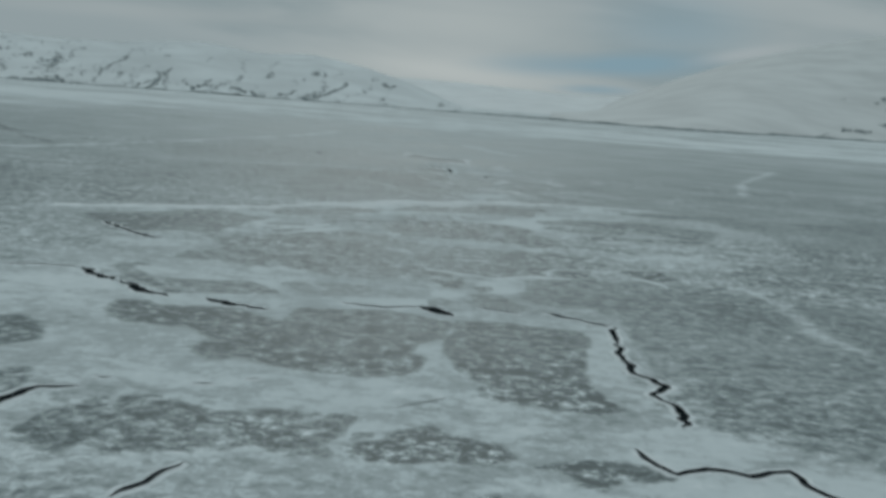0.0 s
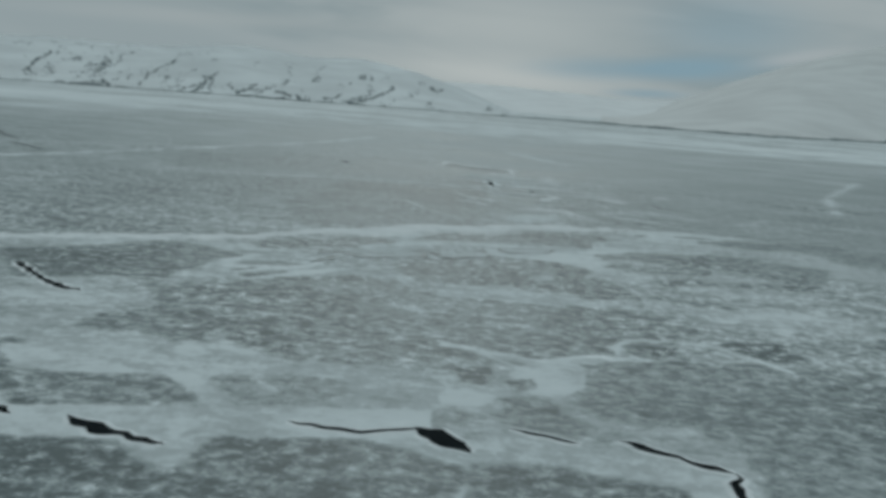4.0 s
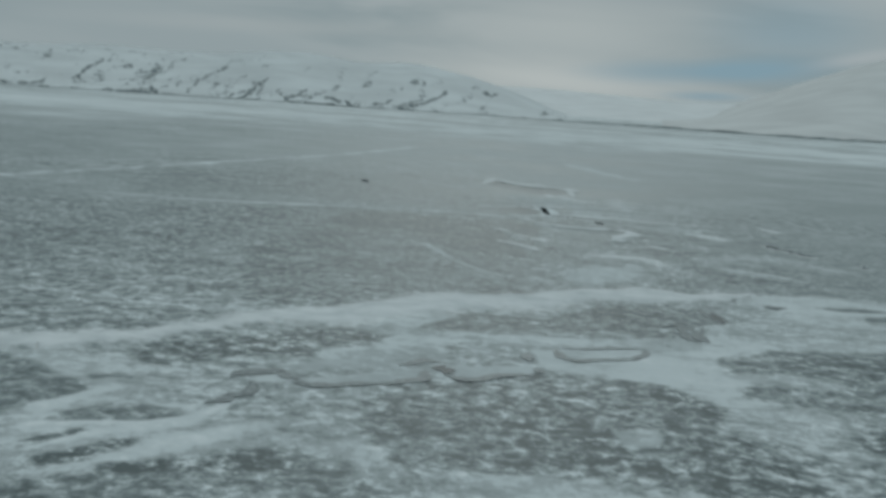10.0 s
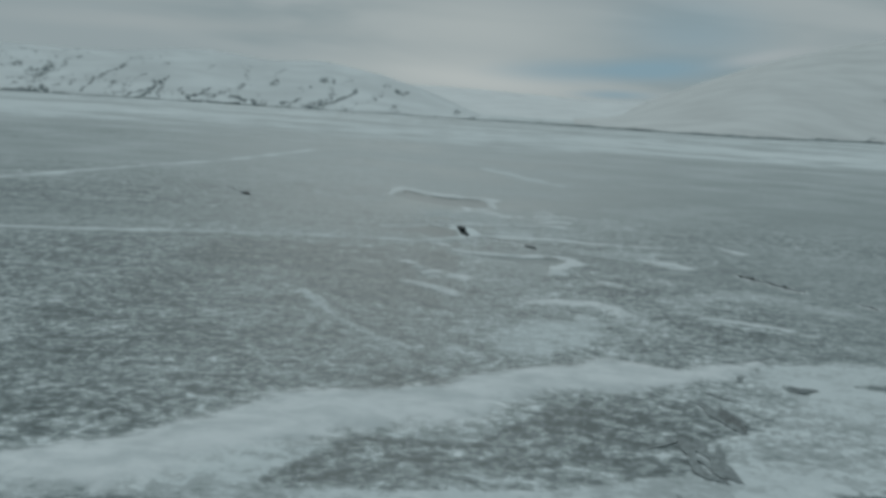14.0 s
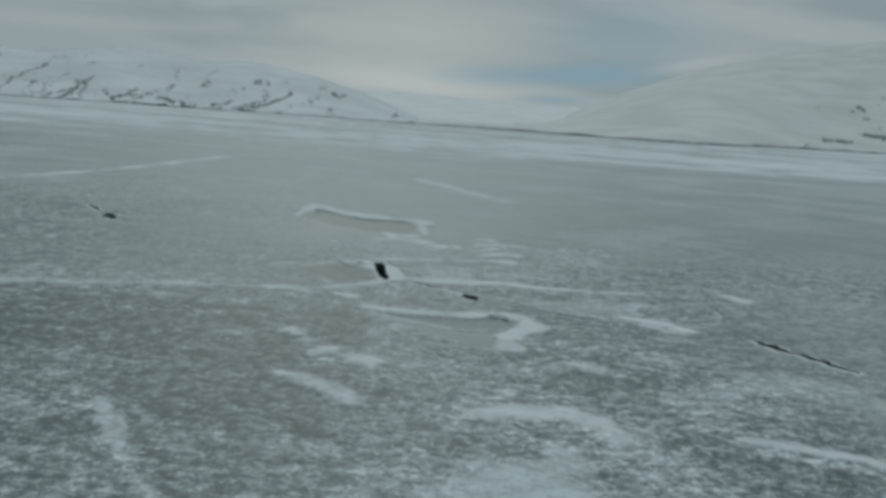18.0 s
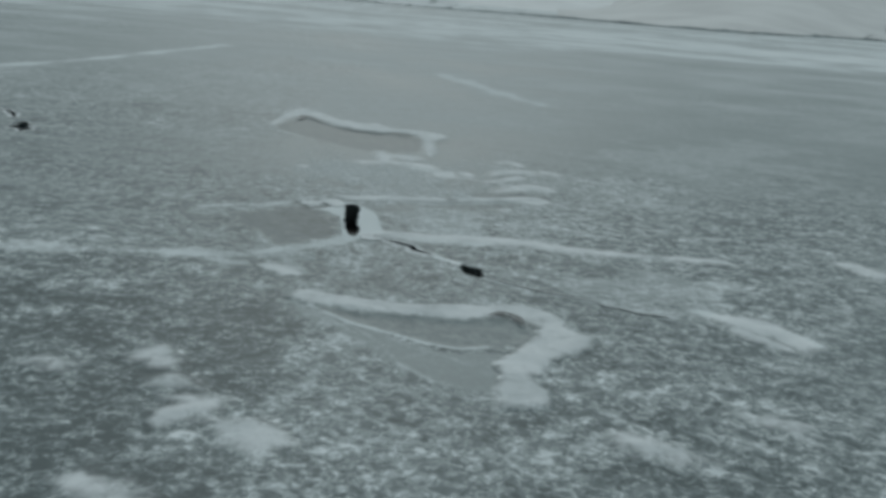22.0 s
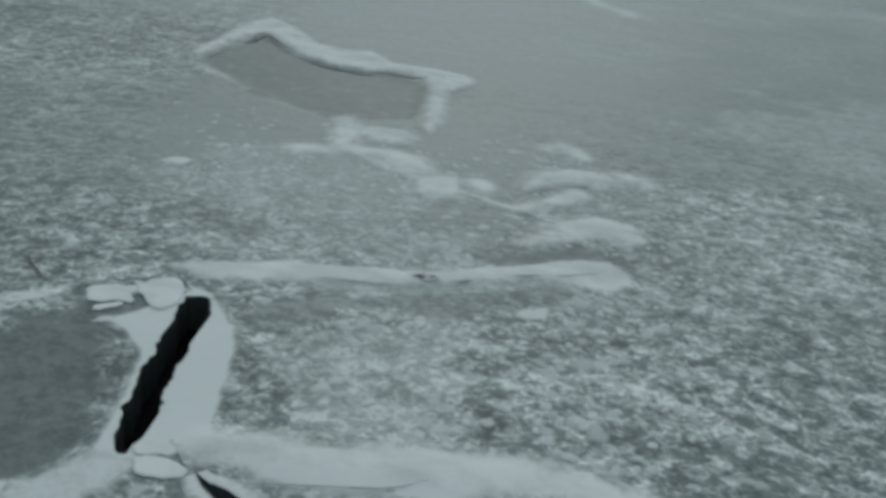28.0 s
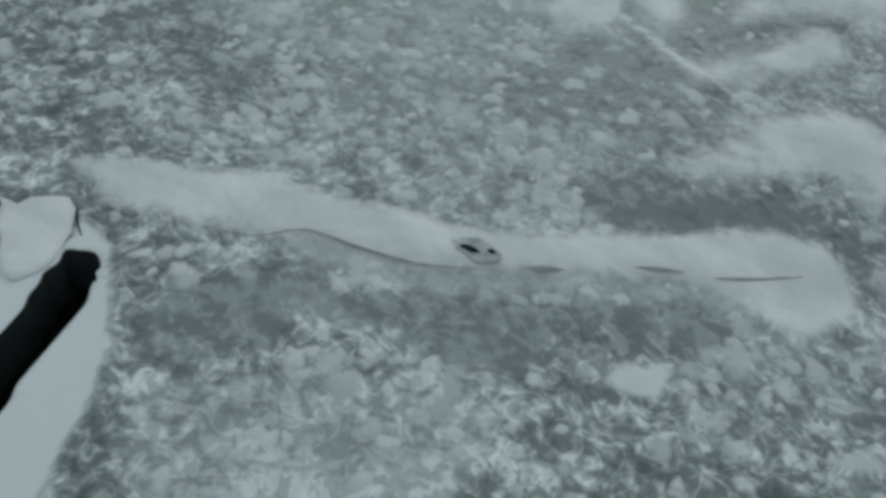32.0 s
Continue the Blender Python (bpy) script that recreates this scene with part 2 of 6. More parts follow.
def water_material():
    m, g, shade, where = material("open_water")
    ripple = g.noise(where, 5.0, 2.0)
    g.plug(shade.inputs["Base Color"], g.mix(ripple, (0.004, 0.004, 0.005), (0.007, 0.006, 0.007)))
    shade.inputs["Roughness"].default_value = 0.3
    shade.inputs["Specular IOR Level"].default_value = 0.015
    return m


def wall_material():
    m, g, shade, where = material("wet_ice_edge")
    grain = g.noise(where, 6.0, 4.0)
    g.plug(shade.inputs["Base Color"], g.mix(grain, (0.016, 0.023, 0.025), (0.045, 0.056, 0.058)))
    shade.inputs["Roughness"].default_value = 0.5
    return m


def gap_material():
    m, g, shade, where = material("dark_gap")
    grain = g.noise(where, 9.0, 4.0)
    g.plug(shade.inputs["Base Color"], g.mix(grain, (0.008, 0.01, 0.011), (0.022, 0.027, 0.029)))
    shade.inputs["Roughness"].default_value = 0.9
    shade.inputs["Specular IOR Level"].default_value = 0.0
    return m


def seam_material(name, dark, pale):
    """Grey slush in closed cracks, and strips painted as shade under drift lips."""
    m, g, shade, where = material(name)
    grain = g.noise(where, 7.0, 4.0)
    g.plug(shade.inputs["Base Color"], g.mix(g.ramp(grain, 0.35, 0.65), dark, pale))
    shade.inputs["Roughness"].default_value = 0.6
    return m


def hill_material(rocky, turn, size=(9.0, 900.0, 3.5), tone=SNOW, relief_strength=0.5):
    m, g, shade, where = material("snowy_hillside")
    cover = g.add("ShaderNodeAttribute")
    cover.attribute_name = "rock"
    streak = g.noise(g.along(where, size, (0, turn, 0)), 1.0, 7.0, 0.68, 1.1)
    fine = g.noise(where, 0.3, 5.0, 0.65)
    value = g.math("ADD", g.math("MULTIPLY", streak, 0.6), g.math("MULTIPLY", fine, 0.4))
    edge = g.math("SUBTRACT", 0.84, g.math("MULTIPLY", cover.outputs["Fac"], rocky))
    # rock never covers fully: distance haze is put into the colour mix
    amount = g.math("MULTIPLY", g.ramp(value, g.math("SUBTRACT", edge, 0.13), g.math("ADD", edge, 0.13)), 0.8)
    rock = g.mix(g.ramp(fine, 0.35, 0.65), (0.014, 0.036, 0.044), (0.05, 0.088, 0.098))
    snow = g.mix(g.ramp(g.noise(where, 0.02, 4.0), 0.3, 0.7), tuple(0.84 * c for c in tone), tone)
    g.plug(shade.inputs["Base Color"], g.mix(amount, snow, rock))
    shade.inputs["Roughness"].default_value = 0.95
    shade.inputs["Specular IOR Level"].default_value = 0.1
    bump(g, shade, g.math("ADD", fine, streak), relief_strength, 4.0)
    return m


def rock_material():
    m, g, shade, where = material("dark_rock")
    grain = g.noise(where, 0.6, 5.0, 0.65)
    g.plug(shade.inputs["Base Color"], g.mix(g.ramp(grain, 0.35, 0.65), (0.016, 0.038, 0.046), (0.055, 0.092, 0.102)))
    shade.inputs["Roughness"].default_value = 0.95
    bump(g, shade, grain, 0.8, 0.4)
    return m


def shore_material():
    """Frosted gravel with snow blown over it."""
    m, g, shade, where = material("frosted_gravel")
    broad, grain = g.noise(where, 0.03, 4.0, 0.6), g.noise(where, 0.7, 4.0, 0.65)
    value = g.math("ADD", g.math("MULTIPLY", broad, 0.7), g.math("MULTIPLY", grain, 0.3))
    g.plug(shade.inputs["Base Color"], g.blend(value, (0.36, (0.08, 0.105, 0.11)), (0.5, (0.2, 0.235, 0.24)), (0.66, (0.45, 0.49, 0.5))))
    shade.inputs["Roughness"].default_value = 0.95
    bump(g, shade, grain, 0.8, 0.4)
    return m


MAT_ICE, MAT_SNOW, MAT_CRUST, MAT_WATER = ice_material(), snow_material(), clump_material(), water_material()
MAT_WALL, MAT_ROCK, MAT_GAP, MAT_SHORE = wall_material(), rock_material(), gap_material(), shore_material()
MAT_SEAM_SHADE = seam_material("slush_and_edge_shade", (0.13, 0.155, 0.16), (0.26, 0.30, 0.305))
MAT_WET = seam_material("wet_snow", (0.27, 0.31, 0.315), (0.44, 0.48, 0.485))
MAT_SLUSH_SHADE = seam_material("dark_slush_and_edge_shade", (0.055, 0.07, 0.072), (0.13, 0.15, 0.153))


# ---- helpers for forms ----
class Lattice:
    """Smooth random values over the plane."""

    def __init__(self, seed):
        self.table = np.random.RandomState(seed).rand(256, 256)

    def at(self, x, y, size):
        x, y = np.asarray(x, float) / size, np.asarray(y, float) / size
        i, j = np.floor(x).astype(int), np.floor(y).astype(int)
        u, v = x - i, y - j
        u, v = u * u * (3 - 2 * u), v * v * (3 - 2 * v)
        a, b = self.table[i & 255, j & 255], self.table[(i + 1) & 255, j & 255]
        c, d = self.table[i & 255, (j + 1) & 255], self.table[(i + 1) & 255, (j + 1) & 255]
        return (a * (1 - u) + b * u) * (1 - v) + (c * (1 - u) + d * u) * v

    def sum(self, x, y, size, octaves=4):
        total, weight = 0.0, 0.0
        for k in range(octaves):
            total, weight = total + self.at(x + 17.3 * k, y - 9.1 * k, size / 2 ** k) / 2 ** k, weight + 1 / 2 ** k
        return total / weight


FIELD_A, FIELD_B, FIELD_C = Lattice(3), Lattice(8), Lattice(21)


def smooth(v, low, high):
    u = np.clip((v - low) / (high - low), 0, 1)
    return u * u * (3 - 2 * u)


def from_line(x, y, line):
    """Distance from a line of points."""
    best = np.full(np.shape(x), 1e9)
    for (ax, ay), (bx, by) in zip(line[:-1], line[1:]):
        dx, dy = bx - ax, by - ay
        u = np.clip(((x - ax) * dx + (y - ay) * dy) / (dx * dx + dy * dy + 1e-9), 0, 1)
        best = np.minimum(best, np.hypot(x - ax - u * dx, y - ay - u * dy))
    return best


def inside(x, y, ring):
    """Signed distance from a closed outline, positive inside."""
    odd = np.zeros(np.shape(x), bool)
    for (ax, ay), (bx, by) in zip(ring, ring[1:] + ring[:1]):
        with np.errstate(divide="ignore", invalid="ignore"):
            odd ^= ((ay > y) != (by > y)) & (x < (bx - ax) * (y - ay) / (by - ay) + ax)
    d = from_line(x, y, ring + ring[:1])
    return np.where(odd, d, -d)


def relief(x, y):
    """Height of the ice surface."""
    return 0.05 * (FIELD_A.sum(x, y, 5.0, 3) - 0.5) + 0.02 * (FIELD_B.sum(x, y, 0.8, 2) - 0.5)


def curve_through(line, step):
    """A rounded line through points, with samples every step metres."""
    p = np.array(line, float)
    p = np.vstack([2 * p[0] - p[1], p, 2 * p[-1] - p[-2]])
    out = []
    for k in range(1, len(p) - 2):
        count = max(2, int(np.hypot(*(p[k + 1] - p[k])) / step))
        for u in np.arange(count) / count:
            out.append(0.5 * (2 * p[k] + (p[k + 1] - p[k - 1]) * u + (2 * p[k - 1] - 5 * p[k] + 4 * p[k + 1] - p[k + 2]) * u * u
                              + (3 * p[k] - p[k - 1] - 3 * p[k + 1] + p[k + 2]) * u ** 3))
    out.append(p[-2])
    return np.array(out)


def store_cover(me, verts):
    """Keep in the mesh how much snow lies on the ice there, and how evenly."""
    cover, calm = cover_and_calm(verts[:, 0].copy(), verts[:, 1].copy())
    me.attributes.new("snow", "FLOAT", "POINT").data.foreach_set("value", cover.astype(np.float32))
    me.attributes.new("calm", "FLOAT", "POINT").data.foreach_set("value", calm.astype(np.float32))


def mesh_of(name, verts, faces, mat, shade_smooth=True, core=None):
    me = bpy.data.meshes.new(name)
    me.from_pydata([tuple(v) for v in verts], [], [tuple(f) for f in faces])
    me.materials.append(mat)
    me.polygons.foreach_set("use_smooth", [shade_smooth] * len(me.polygons))
    me.update()
    if core is not None:
        me.attributes.new("core", "FLOAT", "POINT").data.foreach_set("value", np.asarray(core, np.float32))
        store_cover(me, np.asarray(verts, float))
    return me


def part(name, me, parent, label=""):
    ob = new(name, me)
    ob.parent = parent
    return tagged(ob, label=label)


# ---- the plan: snow cover, open leads ----
LEAD = [(-0.36, 103.6), (-0.05, 103.66), (0.12, 103.4), (0.24, 103.0), (0.29, 102.2), (0.32, 101.5), (0.38, 100.9), (0.49, 100.4), (0.51, 99.9), (0.42, 99.35),
        (0.2, 99.5), (0.08, 99.9), (-0.02, 100.4), (-0.09, 100.8), (-0.2, 101.3), (-0.2, 101.9), (-0.23, 102.4), (-0.3, 102.9)]
SQUARE_LEAD = [(3.60, 97.34), (3.9, 97.2), (4.2, 97.0), (4.27, 96.5), (4.25, 96.13), (3.95, 96.3), (3.66, 96.48), (3.62, 96.9)]

# smooth floors of the two wind-scooped hollows
POOL_NEAR = ([(0.13, 92.92), (1.2, 92.73), (2.12, 92.74), (2.81, 92.73), (3.85, 92.69), (4.78, 93.07), (5.34, 92.1), (5.02, 91.4), (4.16, 91.05), (3.32, 90.83), (2.68, 91.12), (2.12, 91.52), (1.07, 92.08)], 0.21, 0.05, 1.0)
POOL_FAR = ([(-6, 120.1), (-5.3, 123.3), (-5, 124.6), (-2.9, 121.8), (-1.1, 120.8), (0.5, 120.5), (1.6, 119.9), (1.9, 116.4), (1.93, 115.49), (0.59, 114.86), (-1.52, 115.07), (-3.1, 116.6), (-5.3, 118.5)], 0.158, 0.26, 1.0)

# (ring, cover, softness): bare ice and snow fields, and shade bands under the long drift
FIELDS = []


def field(ring, cover, soft, even=None):
    FIELDS.append((ring, cover, soft) if even is None else (ring, cover, soft, even))


field([(-70, -30.85), (-20, -42.85), (40, -36.85), (62, -5.85), (44, 13.15), (30, 23.15), (17, 18.65), (8, 20.15), (6.6, 26.15), (7.2, 33.15), (0, 34.15), (-9, 33.15), (-17, 36.65), (-25, 36.15), (-38, 41.15), (-60, 29.15)], 0.645, 1.2)
field([(-26, 36), (-17, 36.6), (-9, 33.4), (0, 34.2), (6.6, 33.6), (12, 41), (20, 48), (24, 62), (19, 74), (10, 74), (0, 70), (-8, 63), (-17, 56), (-27, 51)], 0.6, 1.0)
field([(7.34, 33.65), (5.39, 37.55), (6.05, 40.86), (10.08, 42.43), (13.82, 41.23), (17.67, 34.21), (23.22, 28.62), (17.11, 20.29), (11.84, 21.76), (9.48, 22.06), (8.23, 21.4), (7.26, 22.63), (7.16, 24.73), (6.78, 26.85), (6.96, 29.51)], 0.34, 0.3)
field([(-11.54, 29.58), (-11.61, 31.09), (-9.73, 31.29), (-8.26, 31.16), (-6.93, 30.72), (-5.61, 30.13), (-5.29, 31.73), (-3.81, 33.19), (-2.46, 32.7), (-0.72, 31.92), (0.74, 31.1), (0.35, 29.03), (-0.57, 28.04), (-0.88, 26.95), (-0.15, 26.21), (-0.45, 24.96), (-2.01, 24.01), (-3.33, 24.2), (-4.66, 24.4), (-5.77, 24.96), (-6.48, 24.48), (-7.33, 25.75), (-7.1, 26.8), (-7.96, 27.96), (-10.41, 28.09)], 0.15, 0.2)
field([(0.74, 31.52), (2.21, 32), (3.86, 31.67), (5.36, 31.31), (5.03, 28.28), (4.66, 26.3), (4.84, 24.68), (5.18, 22.92), (4.49, 22.45), (2.99, 22.55), (1.33, 23.08), (1.37, 24.34), (0.55, 25.8), (0.17, 28.26)], 0.145, 0.16)
field([(-9.28, 18.4), (-8.91, 19.6), (-8.3, 20.77), (-6.93, 21.32), (-5.39, 20.4), (-3.93, 20.74), (-2.82, 20.79), (-1.83, 20.81), (-1.99, 19.8), (-2.14, 18.87), (-2.16, 18.05), (-2.9, 18.06), (-3.96, 18.33), (-5.22, 17.91), (-6.71, 17.61), (-7.45, 17.94), (-8.8, 17.66)], 0.3, 0.15)
field([(-4.86, 19.93), (-3.89, 20.54), (-2.79, 20.59), (-2.15, 19.95), (-2.27, 18.85), (-3.47, 18.43), (-4.51, 19.07)], 0.2, 0.15)
field([(-2.02, 18.9), (-1.28, 19.4), (-0.8, 20.06), (0, 20.81), (0.57, 19.97), (1.64, 19.65), (2.12, 18.9), (1.33, 18.42), (0.19, 18.42), (-0.67, 18.03), (-1.67, 18.14)], 0.14, 0.1)
field([(2.47, 18.48), (3.29, 18.97), (4.23, 19.15), (5.12, 19), (5.64, 18.47), (4.95, 18.19), (4.33, 18.22), (3.82, 17.4), (3.39, 17.75), (3.21, 18.31)], 0.16, 0.08)
field([(-14.96, 27.22), (-13.56, 28.07), (-12.32, 26.95), (-11.72, 25.42), (-12.27, 24.62), (-13.27, 24.03)], 0.15, 0.15)
field([(-12.14, 21.9), (-10.9, 22.73), (-10.59, 22.05), (-10.48, 20.9), (-11.28, 20.27)], 0.3, 0.12)
field([(-8.68, 15.38), (-7.66, 15.49), (-7.48, 15.35), (-8.48, 15)], 0.35, 0.06)
field([(-1.97, 19.62), (-1.33, 19.94), (-1.17, 19.6), (-1.67, 19.32)], 0.3, 0.08)
field([(1.04, 16.76), (1.52, 16.98), (1.73, 16.62), (1.15, 16.38)], 0.25, 0.05)
field([(-13.86, 37.22), (-13.24, 38.23), (-11.82, 37.15), (-10.56, 35.45), (-9.53, 35.44), (-7.88, 35.62), (-6.3, 34.26), (-5.71, 33.87), (-6.75, 33.58), (-8.61, 33.06), (-10.16, 32.36), (-11.66, 33.87), (-12.91, 35.37)], 0.22, 0.3)
field([(-12.42, 39.37), (-12.03, 41.37), (-9.58, 42.82), (-9.45, 40.44), (-10.93, 39.05)], 0.3, 0.3)
field([(-0.04, 58.54), (1.82, 58.49), (3.32, 57.34), (5.05, 56.38), (7.21, 52.61), (7.29, 51.26), (4.58, 50.56), (2.54, 52.09), (0.39, 51.17)], 0.28, 0.4)
field([(0.22, 47.18), (2.94, 48.87), (5.49, 49.25), (7.66, 47.15), (8.47, 46.37), (6.18, 45.05), (2.74, 44.33), (0.51, 44.03)], 0.25, 0.3)
field([(1.82, 43.05), (4.94, 44.13), (5.18, 42.38), (3.19, 40.89), (1.77, 40.84)], 0.18, 0.25)
field([(3.51, 39.82), (5.66, 41.28), (7.67, 41.11), (9.75, 41.37), (12.49, 41.05), (15.5, 39.79), (20.79, 38.1), (17.14, 32.5), (11.87, 31.75), (10.03, 33.42), (7.76, 34.29), (6.57, 35.54), (3.96, 34.86), (3.38, 35.82)], 0.28, 0.3)
field([(0.82, 35.12), (2.36, 35.82), (3.79, 34.81), (3.23, 33.89), (1.79, 33.77)], 0.28, 0.2)
field([(9.02, 44.57), (11.63, 45.94), (11.73, 43.21), (10.1, 42.69)], 0.22, 0.25)
field([(28.23, 74.01), (31.77, 75.82), (49.35, 81.9), (40.54, 68.4), (27.92, 64.86)], 0.3, 0.5)
field([(19.18, 51.97), (20.7, 51.3), (25.09, 48.44), (21.37, 42.15), (17.27, 44.1), (14.39, 45.89)], 0.35, 0.4)
field([(-10.65, 41.91), (-11.85, 45.36), (-10.69, 46.67), (-9.23, 47.66), (-7.64, 49.13), (-5.92, 50.9), (-4.35, 51.53), (-2.57, 49.72), (-1.35, 48.3), (0.3, 48.6), (1.97, 48.61), (3.25, 47.95), (3.92, 46.68), (6.01, 48.37), (8.18, 47.59), (8.43, 46.32), (7.37, 44.41), (5.66, 42.53), (5.15, 41.77), (3.06, 41.48), (0.64, 40.8), (-1.46, 38.85), (-4.55, 38.01), (-5.93, 38.66), (-5.93, 39.51), (-7.85, 40.2), (-7.83, 38.96), (-8.48, 38.21), (-9.64, 39.34)], 0.33, 0.3)
field([(-7.36, 39.7), (-6.75, 41.22), (-5.24, 40.65), (-4.8, 38.71), (-6.03, 38.91)], 0.14, 0.25)
field([(-1.9, 51.74), (-0.24, 52.39), (1.29, 51.52), (3.08, 50.83), (3.99, 51.17), (5.05, 49.69), (6.3, 50.13), (7.71, 51.23), (8.9, 50.45), (10.58, 50.45), (14.13, 51.09), (12.06, 46.2), (9.54, 47.1), (8.7, 47.29), (8.11, 48.55), (6.1, 48.93), (4.12, 48.8), (2.95, 48.39), (1.13, 49.49), (-1.38, 48.58)], 0.66, 0.25)
field([(4.01, 59.62), (5.21, 60.14), (6.48, 57.64), (8.61, 57.59), (8.12, 54.11), (7.09, 54.87), (5.79, 55.58)], 0.68, 0.3)
field([(5.96, 62.81), (8.18, 61.46), (10.26, 62.38), (12.48, 64.56), (13.58, 61.62), (14.74, 59.16), (16.8, 57.4), (19.68, 64.2), (16.89, 65.31), (13.9, 65.2), (11.15, 66.55), (7.27, 63.42)], 0.3, 0.3)
field([(8.9, 55.98), (10.24, 57.36), (11.6, 57.04), (17.43, 58.89), (16.41, 56.47), (10.89, 55.94), (9.26, 54.92)], 0.26, 0.25)
field([(7.61, 52.49), (9.42, 52.48), (10.99, 51.77), (11.32, 50.71), (9.83, 50.77), (8.09, 51.37)], 0.32, 0.2)
field([(13.12, 72.98), (15.24, 69.96), (22.66, 71.26), (23.89, 74.15), (16.03, 72.75)], 0.25, 0.3)
field([(-20.63, 50.05), (-17.22, 53.12), (-16.3, 54.65), (-14.79, 55.73), (-12.94, 55.15), (-10.59, 53.64), (-11.17, 52.44), (-11.56, 50.97), (-11.75, 49.68), (-12.08, 48.44), (-12.09, 47.4), (-12.97, 47.39), (-17.1, 45.45)], 0.17, 0.2, 0.5)
field([(-18.21, 44.72), (-13.25, 46.95), (-12.25, 46.39), (-11.73, 44.85), (-11.29, 43), (-15.27, 41.21)], 0.66, 0.3)
field([(-11.37, 37.65), (-9.92, 38.12), (-9.11, 38.84), (-8.81, 37.63), (-9.32, 36.48), (-8.16, 35.76), (-9.1, 35.15), (-11.59, 34.91), (-13.12, 37.07)], 0.64, 0.2)
field([(-12.45, 40.2), (-11.62, 41.36), (-11.04, 42.19), (-10.84, 40.78), (-11.67, 39.68)], 0.3, 0.15)
field([(-11.2, 34.37), (-9.18, 35.29), (-8.12, 35.44), (-6.92, 34.99), (-6.25, 34.29), (-6.7, 33.76), (-7.63, 33.37), (-10.03, 32.72)], 0.25, 0.15)
field([(-6.39, 35.78), (-4.42, 36.7), (-2.83, 36.49), (-2.96, 34.92), (-4.17, 34.31), (-5.31, 34.27)], 0.38, 0.2)
field([(-8.58, 38.34), (-8.04, 38.74), (-7.02, 37.99), (-7.6, 37.41), (-8.18, 37.62)], 0.72, 0.08)
field([(-7.75, 35.72), (-6.97, 35.95), (-5.83, 34.7), (-5.33, 33.73), (-5.93, 33.31), (-6.46, 34.24)], 0.7, 0.12)
field([(-5.88, 35.45), (-4.92, 35.88), (-4.42, 35.09), (-4.68, 34.45), (-5.3, 34.56)], 0.6, 0.12)
field([(-11.38, 32.3), (-7.54, 33.19), (-4.54, 34.05), (-0.38, 35.01), (-0.17, 32.94), (-9.92, 30.52)], 0.68, 0.1)
field([(2.14, 39.82), (3.13, 40.77), (3.77, 39.92), (3.72, 38.04), (2.85, 36.67), (2.14, 37.26), (1.65, 38.5)], 0.7, 0.12)
field([(-0.51, 36.34), (0.26, 36.88), (1.14, 36.5), (0.93, 35.55), (-0.38, 35.06)], 0.68, 0.1)
field([(0.07, 38.75), (0.82, 39.1), (1.05, 38.14), (0.74, 37.42), (0.22, 37.55)], 0.14, 0.08)
field([(1.43, 37.9), (2.17, 38.26), (2.34, 37.48), (1.64, 37.02)], 0.16, 0.06)
field([(1.32, 36.24), (2.12, 36.59), (2.87, 36.23), (2.81, 35.37), (1.4, 35)], 0.2, 0.1)
field([(5.89, 43.12), (7.2, 43.7), (7.3, 42.69), (6.36, 41.78), (5.73, 42.05)], 0.2, 0.08)
field([(7.26, 41.84), (8.91, 41.48), (11.82, 40), (10.56, 37.14), (3.23, 35.48), (3.78, 37.39), (5.03, 39.89)], 0.3, 0.2)
field([(-10.59, 51.28), (-10.4, 52.01), (-9.77, 52.75), (-8.93, 52.94), (-7.57, 52.89), (-7.7, 52.33), (-8.56, 51.73), (-9.57, 51.27)], 0.18, 0.1, 0.4)
field([(-10.25, 50.01), (-9.49, 51.13), (-9.17, 51.01), (-9.52, 50.37), (-10.02, 49.66)], 0.18, 0.06)
field([(-9.64, 49.12), (-8.93, 49.98), (-8.46, 50.83), (-7.97, 50.82), (-8.02, 50.24), (-8.59, 49.41), (-9.43, 48.8)], 0.12, 0.1)
field([(-8.21, 49.34), (-6.36, 50.17), (-5.31, 51.01), (-4.47, 50.97), (-3.97, 50.06), (-7.99, 48.96)], 0.14, 0.12)
field([(-11.44, 56.93), (-10.97, 57.96), (-10.19, 58.86), (-8.48, 59.81), (-7.68, 61.13), (-6.53, 61.58), (-4.3, 61.39), (-3.91, 60.25), (-5.96, 59.5), (-6.27, 58.23), (-8.1, 57.85), (-8.81, 56.8), (-10.2, 56.06)], 0.24, 0.2)
field([(-11.37, 54.56), (-10.34, 55.14), (-10.01, 54.79), (-10.91, 54.27)], 0.3, 0.12)
field([(-6.12, 58.85), (-4.71, 59.96), (-3.97, 61.52), (-2.5, 61.73), (-2.04, 58.11), (-4.84, 57.66)], 0.7, 0.2)
field([(-3.04, 56.34), (-1.89, 56.95), (-0.23, 57.97), (0.98, 58.38), (2.21, 58.54), (4.15, 59.69), (5.61, 58.25), (5.66, 56.99), (5.16, 55.69), (4.34, 53.78), (3.6, 52.69), (1.25, 51.5), (-0.94, 50.9), (-2.31, 51.04), (-3.71, 53.03), (-3.47, 54.93)], 0.3, 0.3)
field([(4.09, 59.17), (5.11, 57.87), (5.48, 56.73), (4.3, 56.18), (3.63, 57.62)], 0.16, 0.2)
field([(2.56, 54.56), (3.79, 55.28), (3.75, 53.92), (2.84, 53.35)], 0.7, 0.12)
field([(1.64, 53.95), (2.44, 54.7), (2.27, 53.97), (1.75, 53.5)], 0.08, 0.08)
